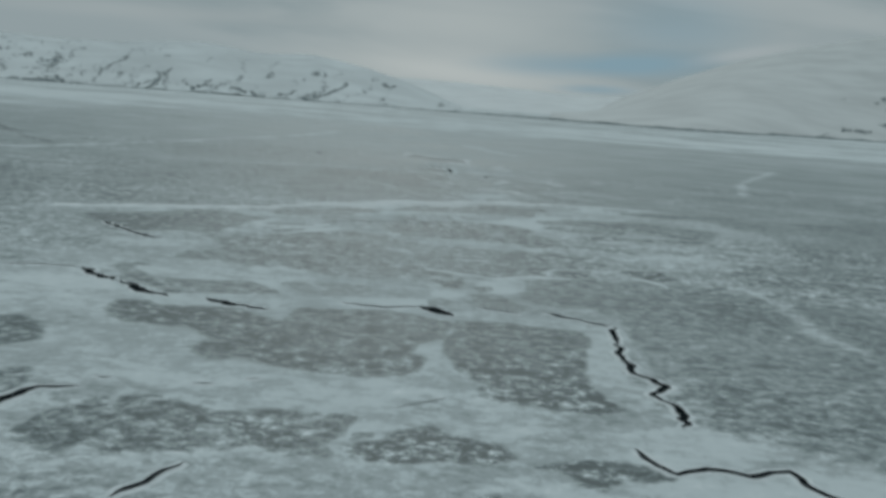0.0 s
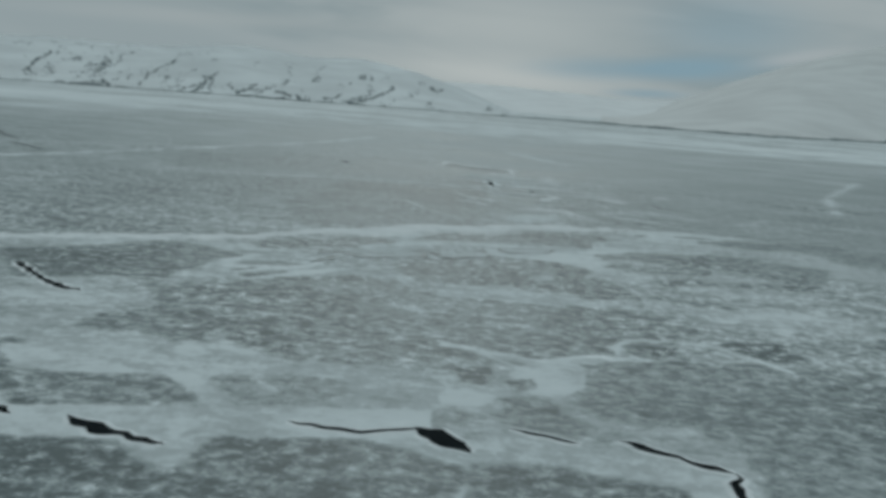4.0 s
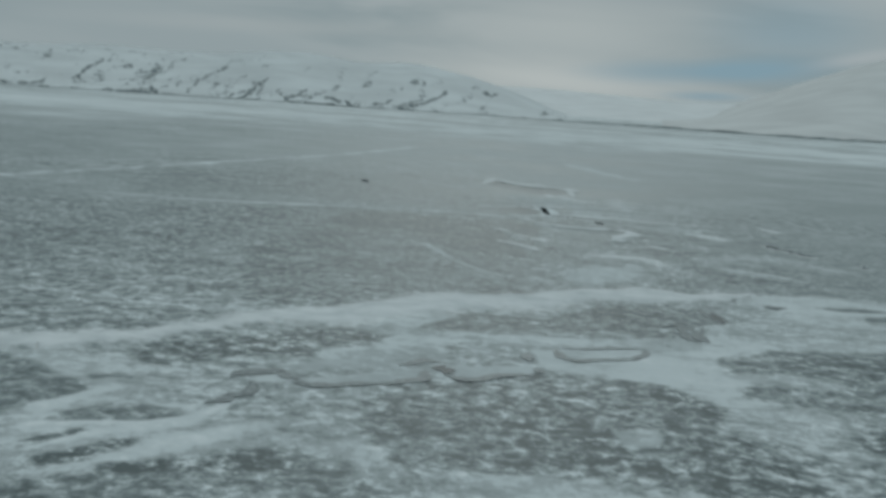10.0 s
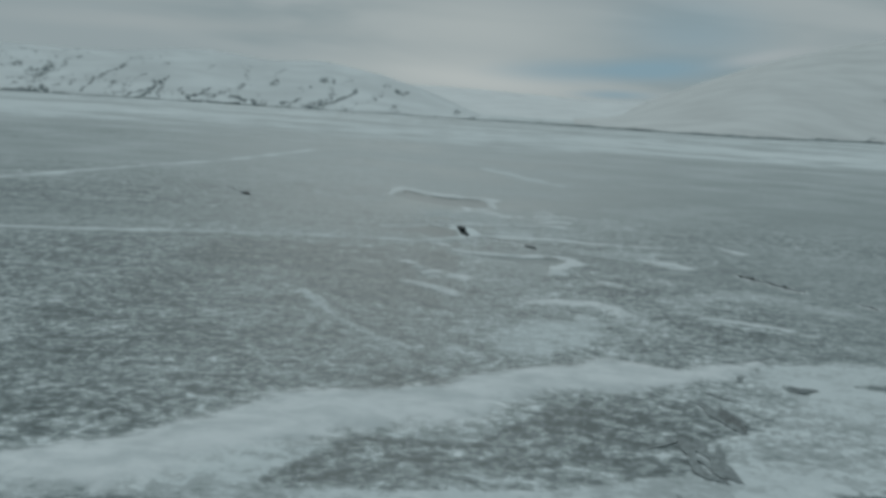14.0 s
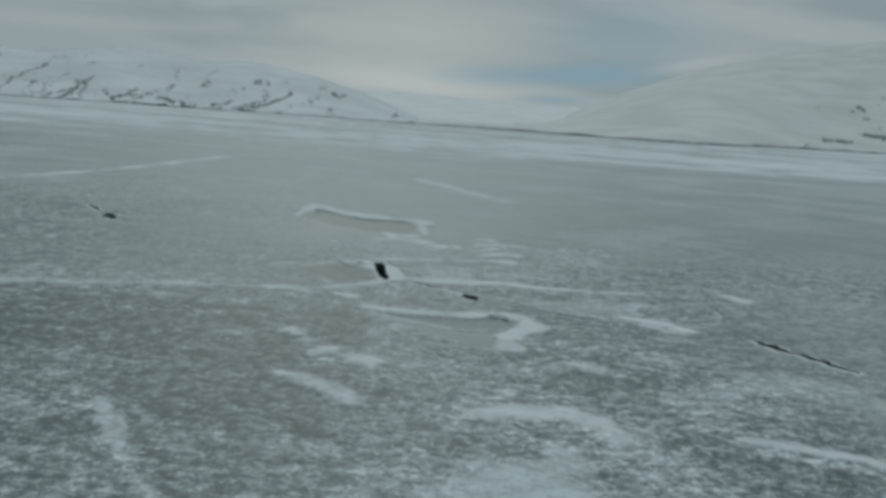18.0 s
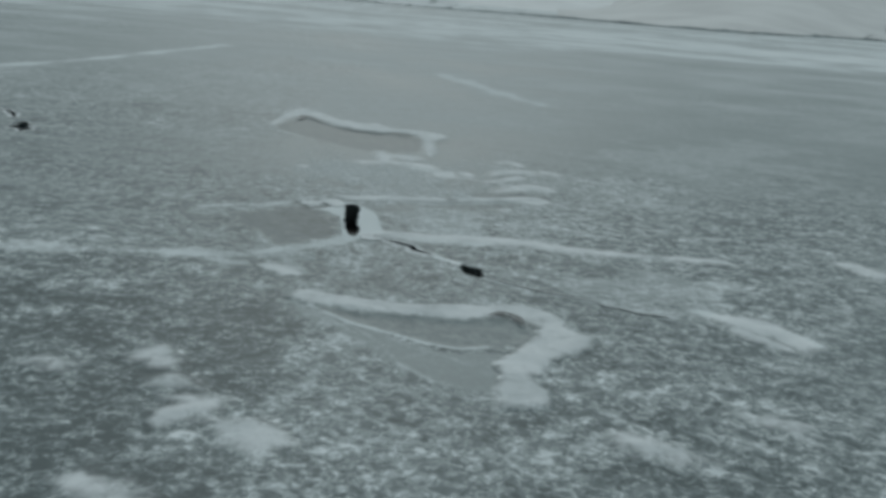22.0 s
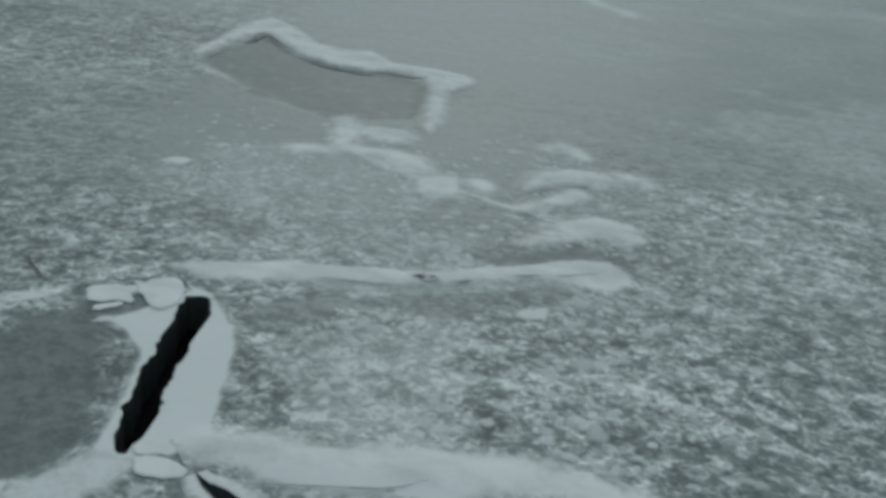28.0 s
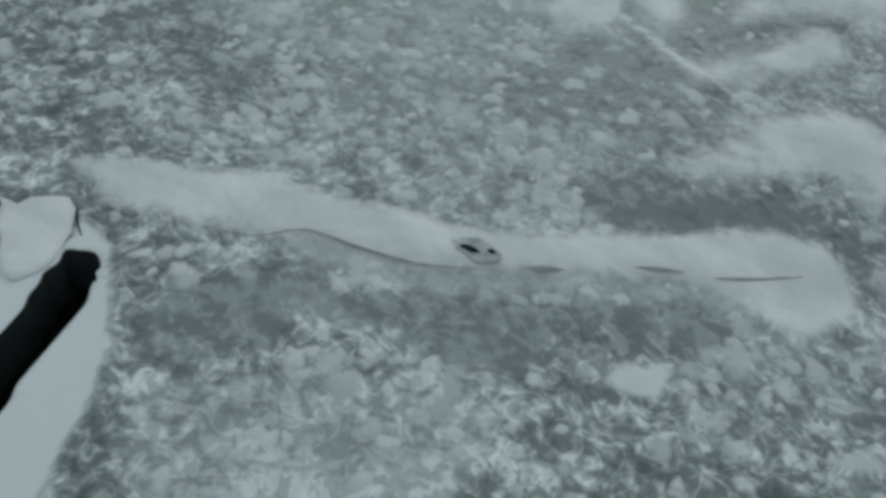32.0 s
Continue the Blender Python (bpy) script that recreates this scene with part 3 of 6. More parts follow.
field([(-4.13, 51.79), (-3.52, 52.27), (-2.68, 51.2), (-3.1, 50.55)], 0.64, 0.2)
field([(1.29, 59.24), (3.01, 61.52), (5.88, 63.83), (7.21, 67.29), (8.9, 69.7), (10.97, 69.63), (11.58, 68.17), (8.8, 64.9), (6.58, 62.79), (6.07, 60.88), (6.87, 60.09), (7, 57.41), (5.6, 57.38), (4.35, 58.77), (2.54, 59.15)], 0.7, 0.2)
field([(6.58, 62.79), (8.71, 64.53), (10.83, 65.64), (12.24, 66.16), (16.55, 66.33), (14.06, 60.96), (10.07, 59.68), (9.61, 61.53), (7.92, 61.23), (6.42, 60.99)], 0.26, 0.25)
field([(6.27, 59.4), (7.71, 60.37), (12.31, 60.4), (11.49, 58.38), (7.88, 58.1), (6.55, 58.55)], 0.32, 0.25)
field([(12.36, 73.08), (14.72, 73.54), (19.67, 73.08), (18.19, 69.88), (13.78, 70.74)], 0.2, 0.25)
field([(-2.87, 69.16), (-1.65, 70.8), (0.89, 70.28), (-0.85, 69)], 0.2, 0.25)
field([(-2.57, 64.83), (-2.22, 65.65), (-0.52, 65.93), (0.59, 65.78), (1.52, 67.12), (2.92, 69.35), (5.21, 70.7), (5.49, 69.83), (6.8, 70.3), (6.85, 68.81), (7.37, 67.74), (6, 67.16), (5.96, 65.53), (6.18, 64.65), (4.57, 64.75), (2.91, 63.72), (-3.5, 62.83), (-3.19, 63.88)], 0.22, 0.15)
field([(5.27, 68.73), (6.49, 69.07), (6.5, 68.54), (5.33, 68.34)], 0.7, 0.08)
field([(6.17, 65.87), (7.4, 67.39), (10.16, 71.17), (9.53, 72.56), (10.06, 74.69), (12.82, 75.73), (15.02, 75.76), (18.46, 74.94), (13.59, 71.1), (15.45, 69.09), (11.35, 64.89), (6.39, 64.2)], 0.68, 0.4)
field([(9.96, 72.38), (10.86, 72.14), (10.32, 71.59), (9.84, 71.79)], 0.1, 0.08)
field([(12.31, 72.85), (13.9, 73.44), (16.11, 73.33), (13.39, 72.38)], 0.15, 0.1)
field([(-7.4, 64.66), (-6.38, 64.09), (-5.74, 64.19), (-5.85, 65.22), (-6.69, 65.24)], 0.15, 0.15)
field([(-2.72, 68.31), (-2.25, 70.19), (-1.13, 71.44), (-0.16, 70.61), (-1.25, 69.01), (-2.02, 68.23)], 0.16, 0.2)
field([(8.01, 81.03), (10.36, 81.67), (11.97, 79.84), (12.61, 77.63), (9.44, 76.88), (7.76, 77.98)], 0.26, 0.35)
field([(-10.42, 68.55), (-8.8, 67.99), (-6.51, 66.46), (-5.38, 65.62), (-6.47, 65.28), (-8.47, 64.49), (-10.19, 64.51)], 0.26, 0.5)
field([(-0.2, 77.8), (2.3, 78.9), (5.4, 78.9), (4.3, 74.7), (2, 73.6), (0.6, 74.2)], 0.7, 1.0)
field([(2.2, 104.2), (3.9, 104.7), (5.2, 105.5), (6, 105.6), (5, 104.7), (3.6, 104.1)], 0.05, 0.3)
field([(0.9, 104.2), (2.2, 104.5), (2.0, 103.3), (1.1, 103.2)], 0.08, 0.3)
field([(4.1, 106.8), (5, 107.4), (5.6, 107.2), (4.6, 106.5)], 0.02, 0.25)
field([(4.5, 98), (14, 96), (18, 114), (9.5, 113), (8, 107.5), (7.6, 105.5), (5, 103.5)], 0.39, 2.0)
field([(-6.67, 56.87), (-3.91, 59.4), (-2.88, 61.17), (-2.4, 59.03), (-3.52, 58.26), (-5.65, 57.01)], 0.66, 0.15, 0.6)
field([(-5.73, 56.09), (-2.93, 58.05), (-2.77, 57.17), (-3.89, 56.38), (-5.51, 55.82)], 0.7, 0.06, 0.8)
field([(-7.29, 55.78), (-6.57, 56.24), (-6.14, 55.79), (-6.88, 55.4)], 0.72, 0.05, 0.8)
field([(1.08, 59.94), (3.9, 61.29), (5.5, 61.36), (5.16, 59.42), (3.58, 59.7), (1.08, 59.52)], 0.72, 0.1, 0.6)
field([(-1.93, 58.69), (0.38, 59.51), (0.4, 58.71), (-0.66, 58.3), (-0.9, 57.93), (-1.74, 57.74)], 0.74, 0.04, 0.9)
field([(0.41, 61.2), (1.08, 61.62), (1.23, 60.73), (1.66, 60.34), (1.08, 59.32), (0.66, 59.59)], 0.72, 0.05, 0.8)
field([(1.31, 61.8), (3.91, 62.78), (4.01, 62.26), (3.48, 61.52), (1.96, 60.79), (1.38, 60.92)], 0.66, 0.04, 0.6)
field([(-14, 74), (-3.5, 76), (-1, 80), (-3, 86), (-8, 93), (-20, 90)], 0.24, 2.0)
field([(-8.1, 87.4), (-3.4, 88.5), (0, 83.4), (-0.7, 79.5), (-4.8, 79)], 0.13, 1.2, 0.0)
field([(-12, 86), (-3.5, 85), (-1, 88), (0.2, 91.5), (-2.5, 94), (-12, 93)], 0.13, 1.2, 0.0)
field([(1.1, 103.3), (3.6, 103.9), (4.6, 103.2), (4.2, 101), (2.6, 100.3), (1.6, 101.4)], 0.55, 0.6)
field([(0.7, 101.8), (1.5, 102), (1.9, 100.9), (1.5, 100)], 0.5, 0.4)
field([(-2.2, 112.2), (0.3, 112.3), (3.7, 109.5), (2.9, 106.2), (0.4, 105.8), (-1.5, 108.3)], 0.5, 0.8)
field([(-0.6, 105.9), (2, 108.8), (6.9, 107.1), (8.3, 103.2), (4.7, 102), (1.3, 102.1)], 0.5, 1.0)
field([(6, 97.2), (9.9, 98.3), (9.2, 94.4), (7.4, 95.3)], 0.6, 0.7, 0.4)
field([(11.2, 122.3), (22.5, 130.2), (23.4, 119.2), (14.8, 114.3)], 0.5, 3.5)
field([(2.2, 104.2), (3.9, 104.75), (5.2, 105.5), (6, 105.6), (5, 104.7), (3.6, 104.1)], 0.22, 0.3, 0.9)
field([(0.8, 104.3), (2.2, 104.6), (2.0, 103.4), (1.1, 103.2)], 0.26, 0.3, 0.9)
field([(4.1, 106.8), (5, 107.4), (5.6, 107.2), (4.6, 106.5)], 0.1, 0.25, 0.9)
field([(4.18, 106.66), (4.56, 107.18), (5.17, 107.33), (5.11, 106.94), (4.54, 106.54)], 0.12, 0.2, 0.9)
field([(5.35, 107.31), (6.14, 107.72), (6.76, 107.59), (6.23, 107.2), (5.45, 107.07)], 0.12, 0.2, 0.9)
field([(-5.58, 95.06), (-4.04, 95.68), (-1.84, 96.26), (-0.21, 96.46), (1.29, 95.96), (1.23, 93.78), (-2.27, 92.44), (-3.8, 92.39)], 0.27, 0.5)
field([(8.08, 112.31), (10.48, 114.14), (13.48, 114.4), (13.72, 110.96), (11.34, 107.28), (8.58, 106.93), (7.72, 108.9)], 0.54, 0.8, 0.3)
field([(-3.74, 95.83), (-2.04, 96.26), (-0.78, 94.93), (0.41, 95.04), (1.55, 95.48), (2.44, 94.33), (-2.36, 93.3)], 0.2, 0.8, 0.2)
field([(-6.25, 100.46), (-3.98, 101.8), (-2.73, 100.19), (-2.05, 97.77), (-3.38, 97.04), (-4.55, 97.33)], 0.2, 0.4, 0.2)
field([(-2.98, 101.55), (-2.03, 102.66), (-1.07, 102.58), (-0.46, 100.9), (-0.27, 99.66), (-0.71, 98.95), (-1.26, 98.25), (-1.8, 97.97), (-2.62, 98.97), (-3.48, 99.96), (-3.91, 101.62)], 0.12, 0.4, 0.85)
field([(1.24, 102.62), (2.37, 103.5), (4.01, 103.59), (4.55, 102.19), (4.56, 100.91), (3.56, 100.47), (2.15, 100.19), (1.81, 101.17), (1.16, 101.75)], 0.6, 0.5, 0.2)
field([(0.45, 103.73), (1.68, 104.11), (1.56, 103.07), (0.95, 102.71)], 0.3, 0.25, 0.6)
field([(1.24, 100.74), (1.7, 101), (1.98, 100.28), (1.51, 99.92)], 0.32, 0.25, 0.4)
field([(1.51, 99.8), (3.04, 100.13), (5.03, 100.46), (5.75, 100.11), (5.6, 99.84), (2.82, 99.2), (1.94, 99.23)], 0.72, 0.3, 1.0)
field([(-4.38, 97.01), (-3.49, 96.84), (-2.25, 96.76), (-1.5, 97.42), (-0.75, 98.34), (-0.16, 99.46), (0.2, 99.87), (0.72, 99.6), (0.56, 98.76), (0.04, 98.21), (-0.74, 97.63), (-1.27, 96.79), (-0.73, 96.07), (-0.09, 95.24), (-0.76, 95.12), (-1.53, 95.48), (-1.17, 95.96), (-1.42, 96.64), (-1.95, 96.5), (-3.02, 96.29), (-3.97, 96.26)], 0.56, 0.14, 0.7)
# shaded lower half of the long drift, put in as thinner cover
field([(0.53, 104.4), (1.19, 104.5), (1.64, 104.85), (2.88, 105), (3.53, 105.2), (4.26, 105.55), (5.4, 106.1), (6.1, 105.8), (4.65, 105.4), (3.29, 104.8), (2.37, 104.6), (1.31, 104.35), (0.5, 104.2)], 0.5, 0.15, 0.95)
field([(-2.8, 102.36), (-2.11, 102.76), (-1.32, 102.42), (-0.76, 102.05), (-0.32, 100.76), (-0.14, 99.88), (-0.11, 99.07), (-0.58, 98.45)], 0.08, 0.25, 0.85)
field([(-30, 96.5), (-8, 97.5), (-3.5, 98), (-4.5, 101), (-5, 108), (-12, 118), (-35, 112)], 0.3, 1.5)
field([(5.9, 96.4), (8.4, 97.6), (11.1, 98), (11.6, 96.7), (9.31, 94.16), (7.83, 94.28), (6.84, 94.77)], 0.58, 0.5, 0.4)
# smooth ice below the long drift, darkened by low cover as its shade
field([(0.78, 103.11), (0.68, 103.47), (0.75, 103.76), (1.7, 104.31), (2.39, 104.21), (3.14, 104.36), (3.34, 104.32), (2.51, 103.94), (1.69, 103.83), (1.17, 103.62), (0.98, 103.09)], 0.33, 0.12, 0.85)
field([(2.42, 104.14), (3.03, 104.48), (3.84, 104.64), (4.62, 105.11), (5.4, 105.75), (5.97, 105.67), (5.81, 105.18), (4.96, 104.98), (4.39, 104.43), (3.87, 104.55), (3.13, 104.22)], 0.25, 0.1, 0.75)
field([(4.36, 104.74), (4.82, 105.04), (5.45, 105.18), (5.76, 105.08), (5.07, 104.75), (4.88, 104.36), (4.52, 104.19)], 0.24, 0.12, 0.2)
field([(2.44, 110.49), (3.34, 111.09), (3.62, 110.29), (3.55, 109.89), (3, 109.75)], 0.76, 0.12, 1)
field([(3.65, 110.91), (4.13, 111.09), (4.41, 110.53), (4.06, 110.24)], 0.76, 0.08, 1)
field([(4.68, 109.58), (5.3, 110.17), (6.16, 111.04), (6.16, 110.29), (5.37, 109.67)], 0.72, 0.12, 1)
field([(3.78, 109.97), (4.02, 110.02), (4.7, 109.45), (5.33, 109.46), (5.64, 108.88), (4.75, 109.22), (4.06, 109.14)], 0.2, 0.08, 0.7)
field([(4.59, 110.26), (5.48, 111.24), (6.64, 112.29), (6.2, 111.55), (5.45, 110.84), (4.69, 109.95)], 0.22, 0.06, 0.8)
field([(4.38, 104.06), (5.13, 104.25), (7.57, 106.02), (7.62, 104.3), (4.89, 103.07)], 0.4, 0.3)
field([(4.15, 107.19), (5.04, 107.65), (5.21, 107.12), (4.24, 106.58)], 0.2, 0.12, 0.6)
field([(0, 112.64), (1.23, 112.64), (2.73, 111.73), (3.82, 110.93), (2.81, 110.21), (1.39, 111.14)], 0.66, 0.2, 0.8)
field([(4.11, 110.75), (5.35, 110.13), (6.13, 110.04), (5.74, 109.51), (4.3, 109.98)], 0.24, 0.15, 0.6)
field([(5.09, 104.68), (5.51, 104.88), (5.57, 104.57), (5.26, 104.43), (5.07, 104.49)], 0.74, 0.08, 0.6)
field(*POOL_NEAR)
field([(0.66, 91.85), (1.32, 91.86), (2.26, 91.17), (2.91, 90.79), (3.64, 90.64), (4.15, 90.81), (4.56, 90.83), (4.14, 90.08), (4.22, 89.39), (4.11, 88.85), (3.38, 88.86), (2.61, 89.28), (1.87, 89.95)], 0.36, 0.12, 1.0)
field([(-0.35, 92.99), (0.57, 92.38), (1.61, 91.28), (2.43, 90.39), (2.29, 89.72), (1.74, 90.25), (0.97, 91.26), (0.06, 92.12)], 0.5, 0.2, 0.7)
field(*POOL_FAR)
field([(-3.37, 96.03), (-2.56, 95.92), (-1.89, 95.89), (-1.86, 95.6), (-2.56, 95.52), (-3.12, 95.72)], 0.66, 0.2, 0.8)
field([(-1.88, 94.1), (-1.45, 94.25), (-1.12, 93.96), (-1.38, 93.71)], 0.66, 0.2, 0.8)
field([(-0.35, 94.21), (0.03, 94.32), (0.64, 93.94), (-0.26, 93.75)], 0.66, 0.2, 0.8)
field([(0.62, 96.31), (1.27, 96.36), (1.44, 96.01), (0.91, 95.88)], 0.66, 0.2, 0.8)
field([(-2.06, 103.6), (-0.53, 104.08), (0.14, 103.96), (0.58, 103.17), (0.95, 102.36), (1.08, 101.73), (1.17, 101), (1.33, 100.24), (1.51, 99.8), (1.09, 99.7), (0.95, 99.32), (-0.07, 99.42), (-0.16, 100), (-0.28, 100.77), (-0.53, 101.77), (-0.94, 102.26), (-1.32, 102.61), (-0.95, 103.01)], 0.75, 0.12, 1.0)
field([(-2.13, 103.17), (-2.12, 103.45), (-1.99, 103.57), (-1.51, 103.72), (-1.37, 103.9), (-0.72, 104.23), (-0.55, 104.1), (-0.36, 103.72), (-0.45, 103.41), (-0.71, 103.18), (-0.84, 102.93), (-0.96, 102.8), (-1.14, 102.61), (-1.46, 102.51), (-1.81, 102.76)], 0.1, 0.06, 0.5)
field([(0.58, 99.13), (0.58, 99.46), (0.59, 99.69), (0.81, 99.86), (1.05, 99.71), (1.09, 99.41), (1.09, 99.14), (0.86, 99.03)], 0.2, 0.05, 0.5)
# (line, cover, half width): snow in long lines
LINES = []


def streak(line, cover, half):
    LINES.append((line, cover, half))


streak([(9.3, 84.2), (13.1, 86.5), (16.1, 84.1)], 0.6, 1.0)
streak([(9.9, 94.6), (12.1, 92.8)], 0.85, 0.4)
streak([(10.2, 143.9), (22.5, 162.2)], 0.49, 1.2)
streak([(2.4, 159.9), (6, 150), (9.9, 140.2)], 0.68, 1.2)
streak([(-31.8, 91.2), (-23.3, 91.5), (-13, 94.6), (-7.3, 95.7), (-3.5, 96.4)], 0.68, 0.34)
streak([(-23, 91.7), (-13, 94.8), (-7.3, 95.95), (-3, 96.5)], 0.64, 0.45)
streak([(-50, 84), (-42, 92), (-35.7, 112.2), (-31.9, 127.1), (-26, 148), (-22, 175)], 0.74, 0.75)
streak([(32.2, 98.7), (38, 118), (54, 151.5)], 0.75, 0.5)
streak([(19.7, 82.9), (23, 88.5), (32.7, 84.2), (48, 82)], 0.6, 0.5)
streak([(-2, 97), (-0.8, 98), (0.45, 99.4)], 0.68, 0.3)
streak([(-2.7, 99.5), (-2.35, 98.7), (-1.9, 97.7)], 0.55, 0.08)
streak([(-4.9, 101.7), (-3.4, 102.5), (-2.4, 103.1)], 0.7, 0.15)
streak([(2.94, 97.86), (3.62, 97.32)], 0.9, 0.12)
streak([(4.3, 96.1), (5.3, 95.6), (6.9, 94.8), (9, 94)], 0.75, 0.12)
streak([(0.02, 92.9), (1.09, 91.94), (2.24, 91.37), (2.9, 91.02), (3.63, 90.87), (4.16, 91.05)], 0.8, 0.07)
streak([(2.28, 89.82), (3, 89.07), (3.65, 88.77), (4.11, 88.78)], 0.7, 0.05)
streak([(0.94, 92.18), (1.57, 91.65), (2.5, 90.75), (3.34, 90.35), (3.84, 89.92)], 0.55, 0.06)
streak([(3.6, 110.2), (4.12, 109.92), (4.59, 109.6), (5.02, 109.44), (5.52, 109.15)], 0.75, 0.05)
streak([(-5.7, 119), (-4.5, 117.8), (-3.4, 116.6)], 0.62, 0.2)
streak([(14.42, 44.13), (15.29, 39.36), (14.81, 34.21), (15.67, 31.62)], 0.64, 0.45)
streak([(-0.56, 41.16), (0.56, 40.86), (1.57, 40.61), (2.56, 40.29)], 0.85, 0.3)
streak([(1.74, 39.27), (2.92, 39.64), (3.43, 38.7), (2.43, 37.39)], 0.72, 0.6)
streak([(-8.14, 38.77), (-7, 38.76), (-5.87, 37.98)], 0.66, 0.4)
streak([(2.19, 44.78), (3.14, 44.27), (3.63, 43.66)], 0.62, 0.2)
streak([(-3.92, 46.02), (-2.65, 45.95), (-1.67, 45.54)], 0.6, 0.25)
streak([(-10.73, 50.92), (-9.65, 51.4), (-8.31, 51.74), (-7.39, 52.49), (-6.99, 53.44)], 0.76, 0.12)
streak([(-9.92, 49.69), (-9.13, 50.93), (-8.2, 51.52), (-7.23, 52.13)], 0.76, 0.16)
streak([(-9.34, 48.83), (-8.23, 49.38), (-7.55, 50.23), (-6.59, 51.52), (-5.81, 52.4)], 0.74, 0.3)
streak([(-11.05, 51.99), (-10.62, 53.05), (-10.18, 54)], 0.72, 0.25)
streak([(9.47, 80.78), (11.28, 79.67), (13.25, 79.33)], 0.66, 0.25)
streak([(-6.15, 81.44), (-4.22, 77.31), (-2.84, 75.36), (-1.38, 72.78)], 0.66, 0.25)
streak([(-7.67, 68.65), (-5.94, 67.51), (-4.57, 66.8)], 0.6, 0.15)
streak([(-0.56, 41.4), (0.16, 41.2), (1.28, 39.94), (2.06, 39.2)], 0.82, 0.3)
streak([(5.12, 41.99), (5.11, 42.91), (5.71, 44), (7.39, 44.3), (8.66, 44.18), (9.58, 42.98), (10.6, 41.78)], 0.8, 0.28)
streak([(3.13, 40.77), (4.22, 41.43), (5.33, 41.55)], 0.74, 0.25)


def snow_cover(x, y, calm=None):
    """How much of the ice snow hides, 0 to 1; calm is filled with how even it lies."""
    far = np.hypot(x, y)
    s = 0.40 + 0.34 * (FIELD_C.sum(x, y * 1.3, 7.0, 3) - 0.5) + 0.34 * (FIELD_B.sum(x * 0.45, y, 22.0, 4) - 0.5)
    # more snow far out, raised further to stand in for haze
    s = s + smooth(far, 70, 330) * (0.26 + 0.12 * (FIELD_A.sum(x * 0.3, y, 60.0, 3) - 0.5))
    wobble = FIELD_A.sum(x, y, 1.3, 4) - 0.5 + 0.9 * (FIELD_C.sum(x * 0.8, y, 3.5, 3) - 0.5)
    for ring, cover, soft, *even in FIELDS:
        (x0, y0), (x1, y1) = np.min(ring, 0) - 1 - 4 * soft, np.max(ring, 0) + 1 + 4 * soft
        k = np.where((x > x0) & (x < x1) & (y > y0) & (y < y1))
        if len(k[0]):
            w = smooth(inside(x[k], y[k], ring) + wobble[k] * soft * 3.0, -soft * 0.6, soft * 0.6)
            s[k] = s[k] * (1 - w) + cover * w
            if calm is not None and even:
                calm[k] = calm[k] * (1 - w) + even[0] * w
    for line, cover, half in LINES:
        (x0, y0), (x1, y1) = np.min(line, 0) - 3, np.max(line, 0) + 3
        k = np.where((x > x0) & (x < x1) & (y > y0) & (y < y1))
        if len(k[0]):
            w = 1 - smooth(from_line(x[k], y[k], line) + wobble[k] * half * 1.5, half * 0.2, half * 1.5)
            s[k] = np.maximum(s[k], s[k] * (1 - w) + cover * w)
    s = s + 0.3 * (FIELD_B.sum(x * 0.7, y + 31, 4.5, 4) - 0.5) * (1 - smooth(y, 76, 90))
    return np.clip(s, 0, 1)


def cover_and_calm(x, y):
    calm = smooth(FIELD_C.sum(x * 0.7, y, 16.0, 3), 0.42, 0.62) * 0.55 + 0.75 * smooth(y, 103, 116) * smooth(x, -7, -2) + 0.5 * smooth(y, 108, 135)
    calm = np.clip(calm, 0, 1)
    return snow_cover(x, y, calm), calm


# ---- the ice sheet ----
def steps(marks, grow_low, grow_high, limit):
    """Grid lines: marks are (start, spacing) and the last end; past them the spacing grows."""
    out = []
    for (a, d), (b, _) in zip(marks[:-1], marks[1:]):
        out += list(np.linspace(a, b, max(1, round((b - a) / d)), endpoint=False))
    out.append(marks[-1][0])
    d, v, low = marks[0][1], out[0], []
    while v > -limit:
        d *= grow_low
        v -= d
        low.append(v)
    d, v, high = marks[-2][1], out[-1], []
    while v < limit:
        d *= grow_high
        v += d
        high.append(v)
    return np.array(low[::-1] + out + high)


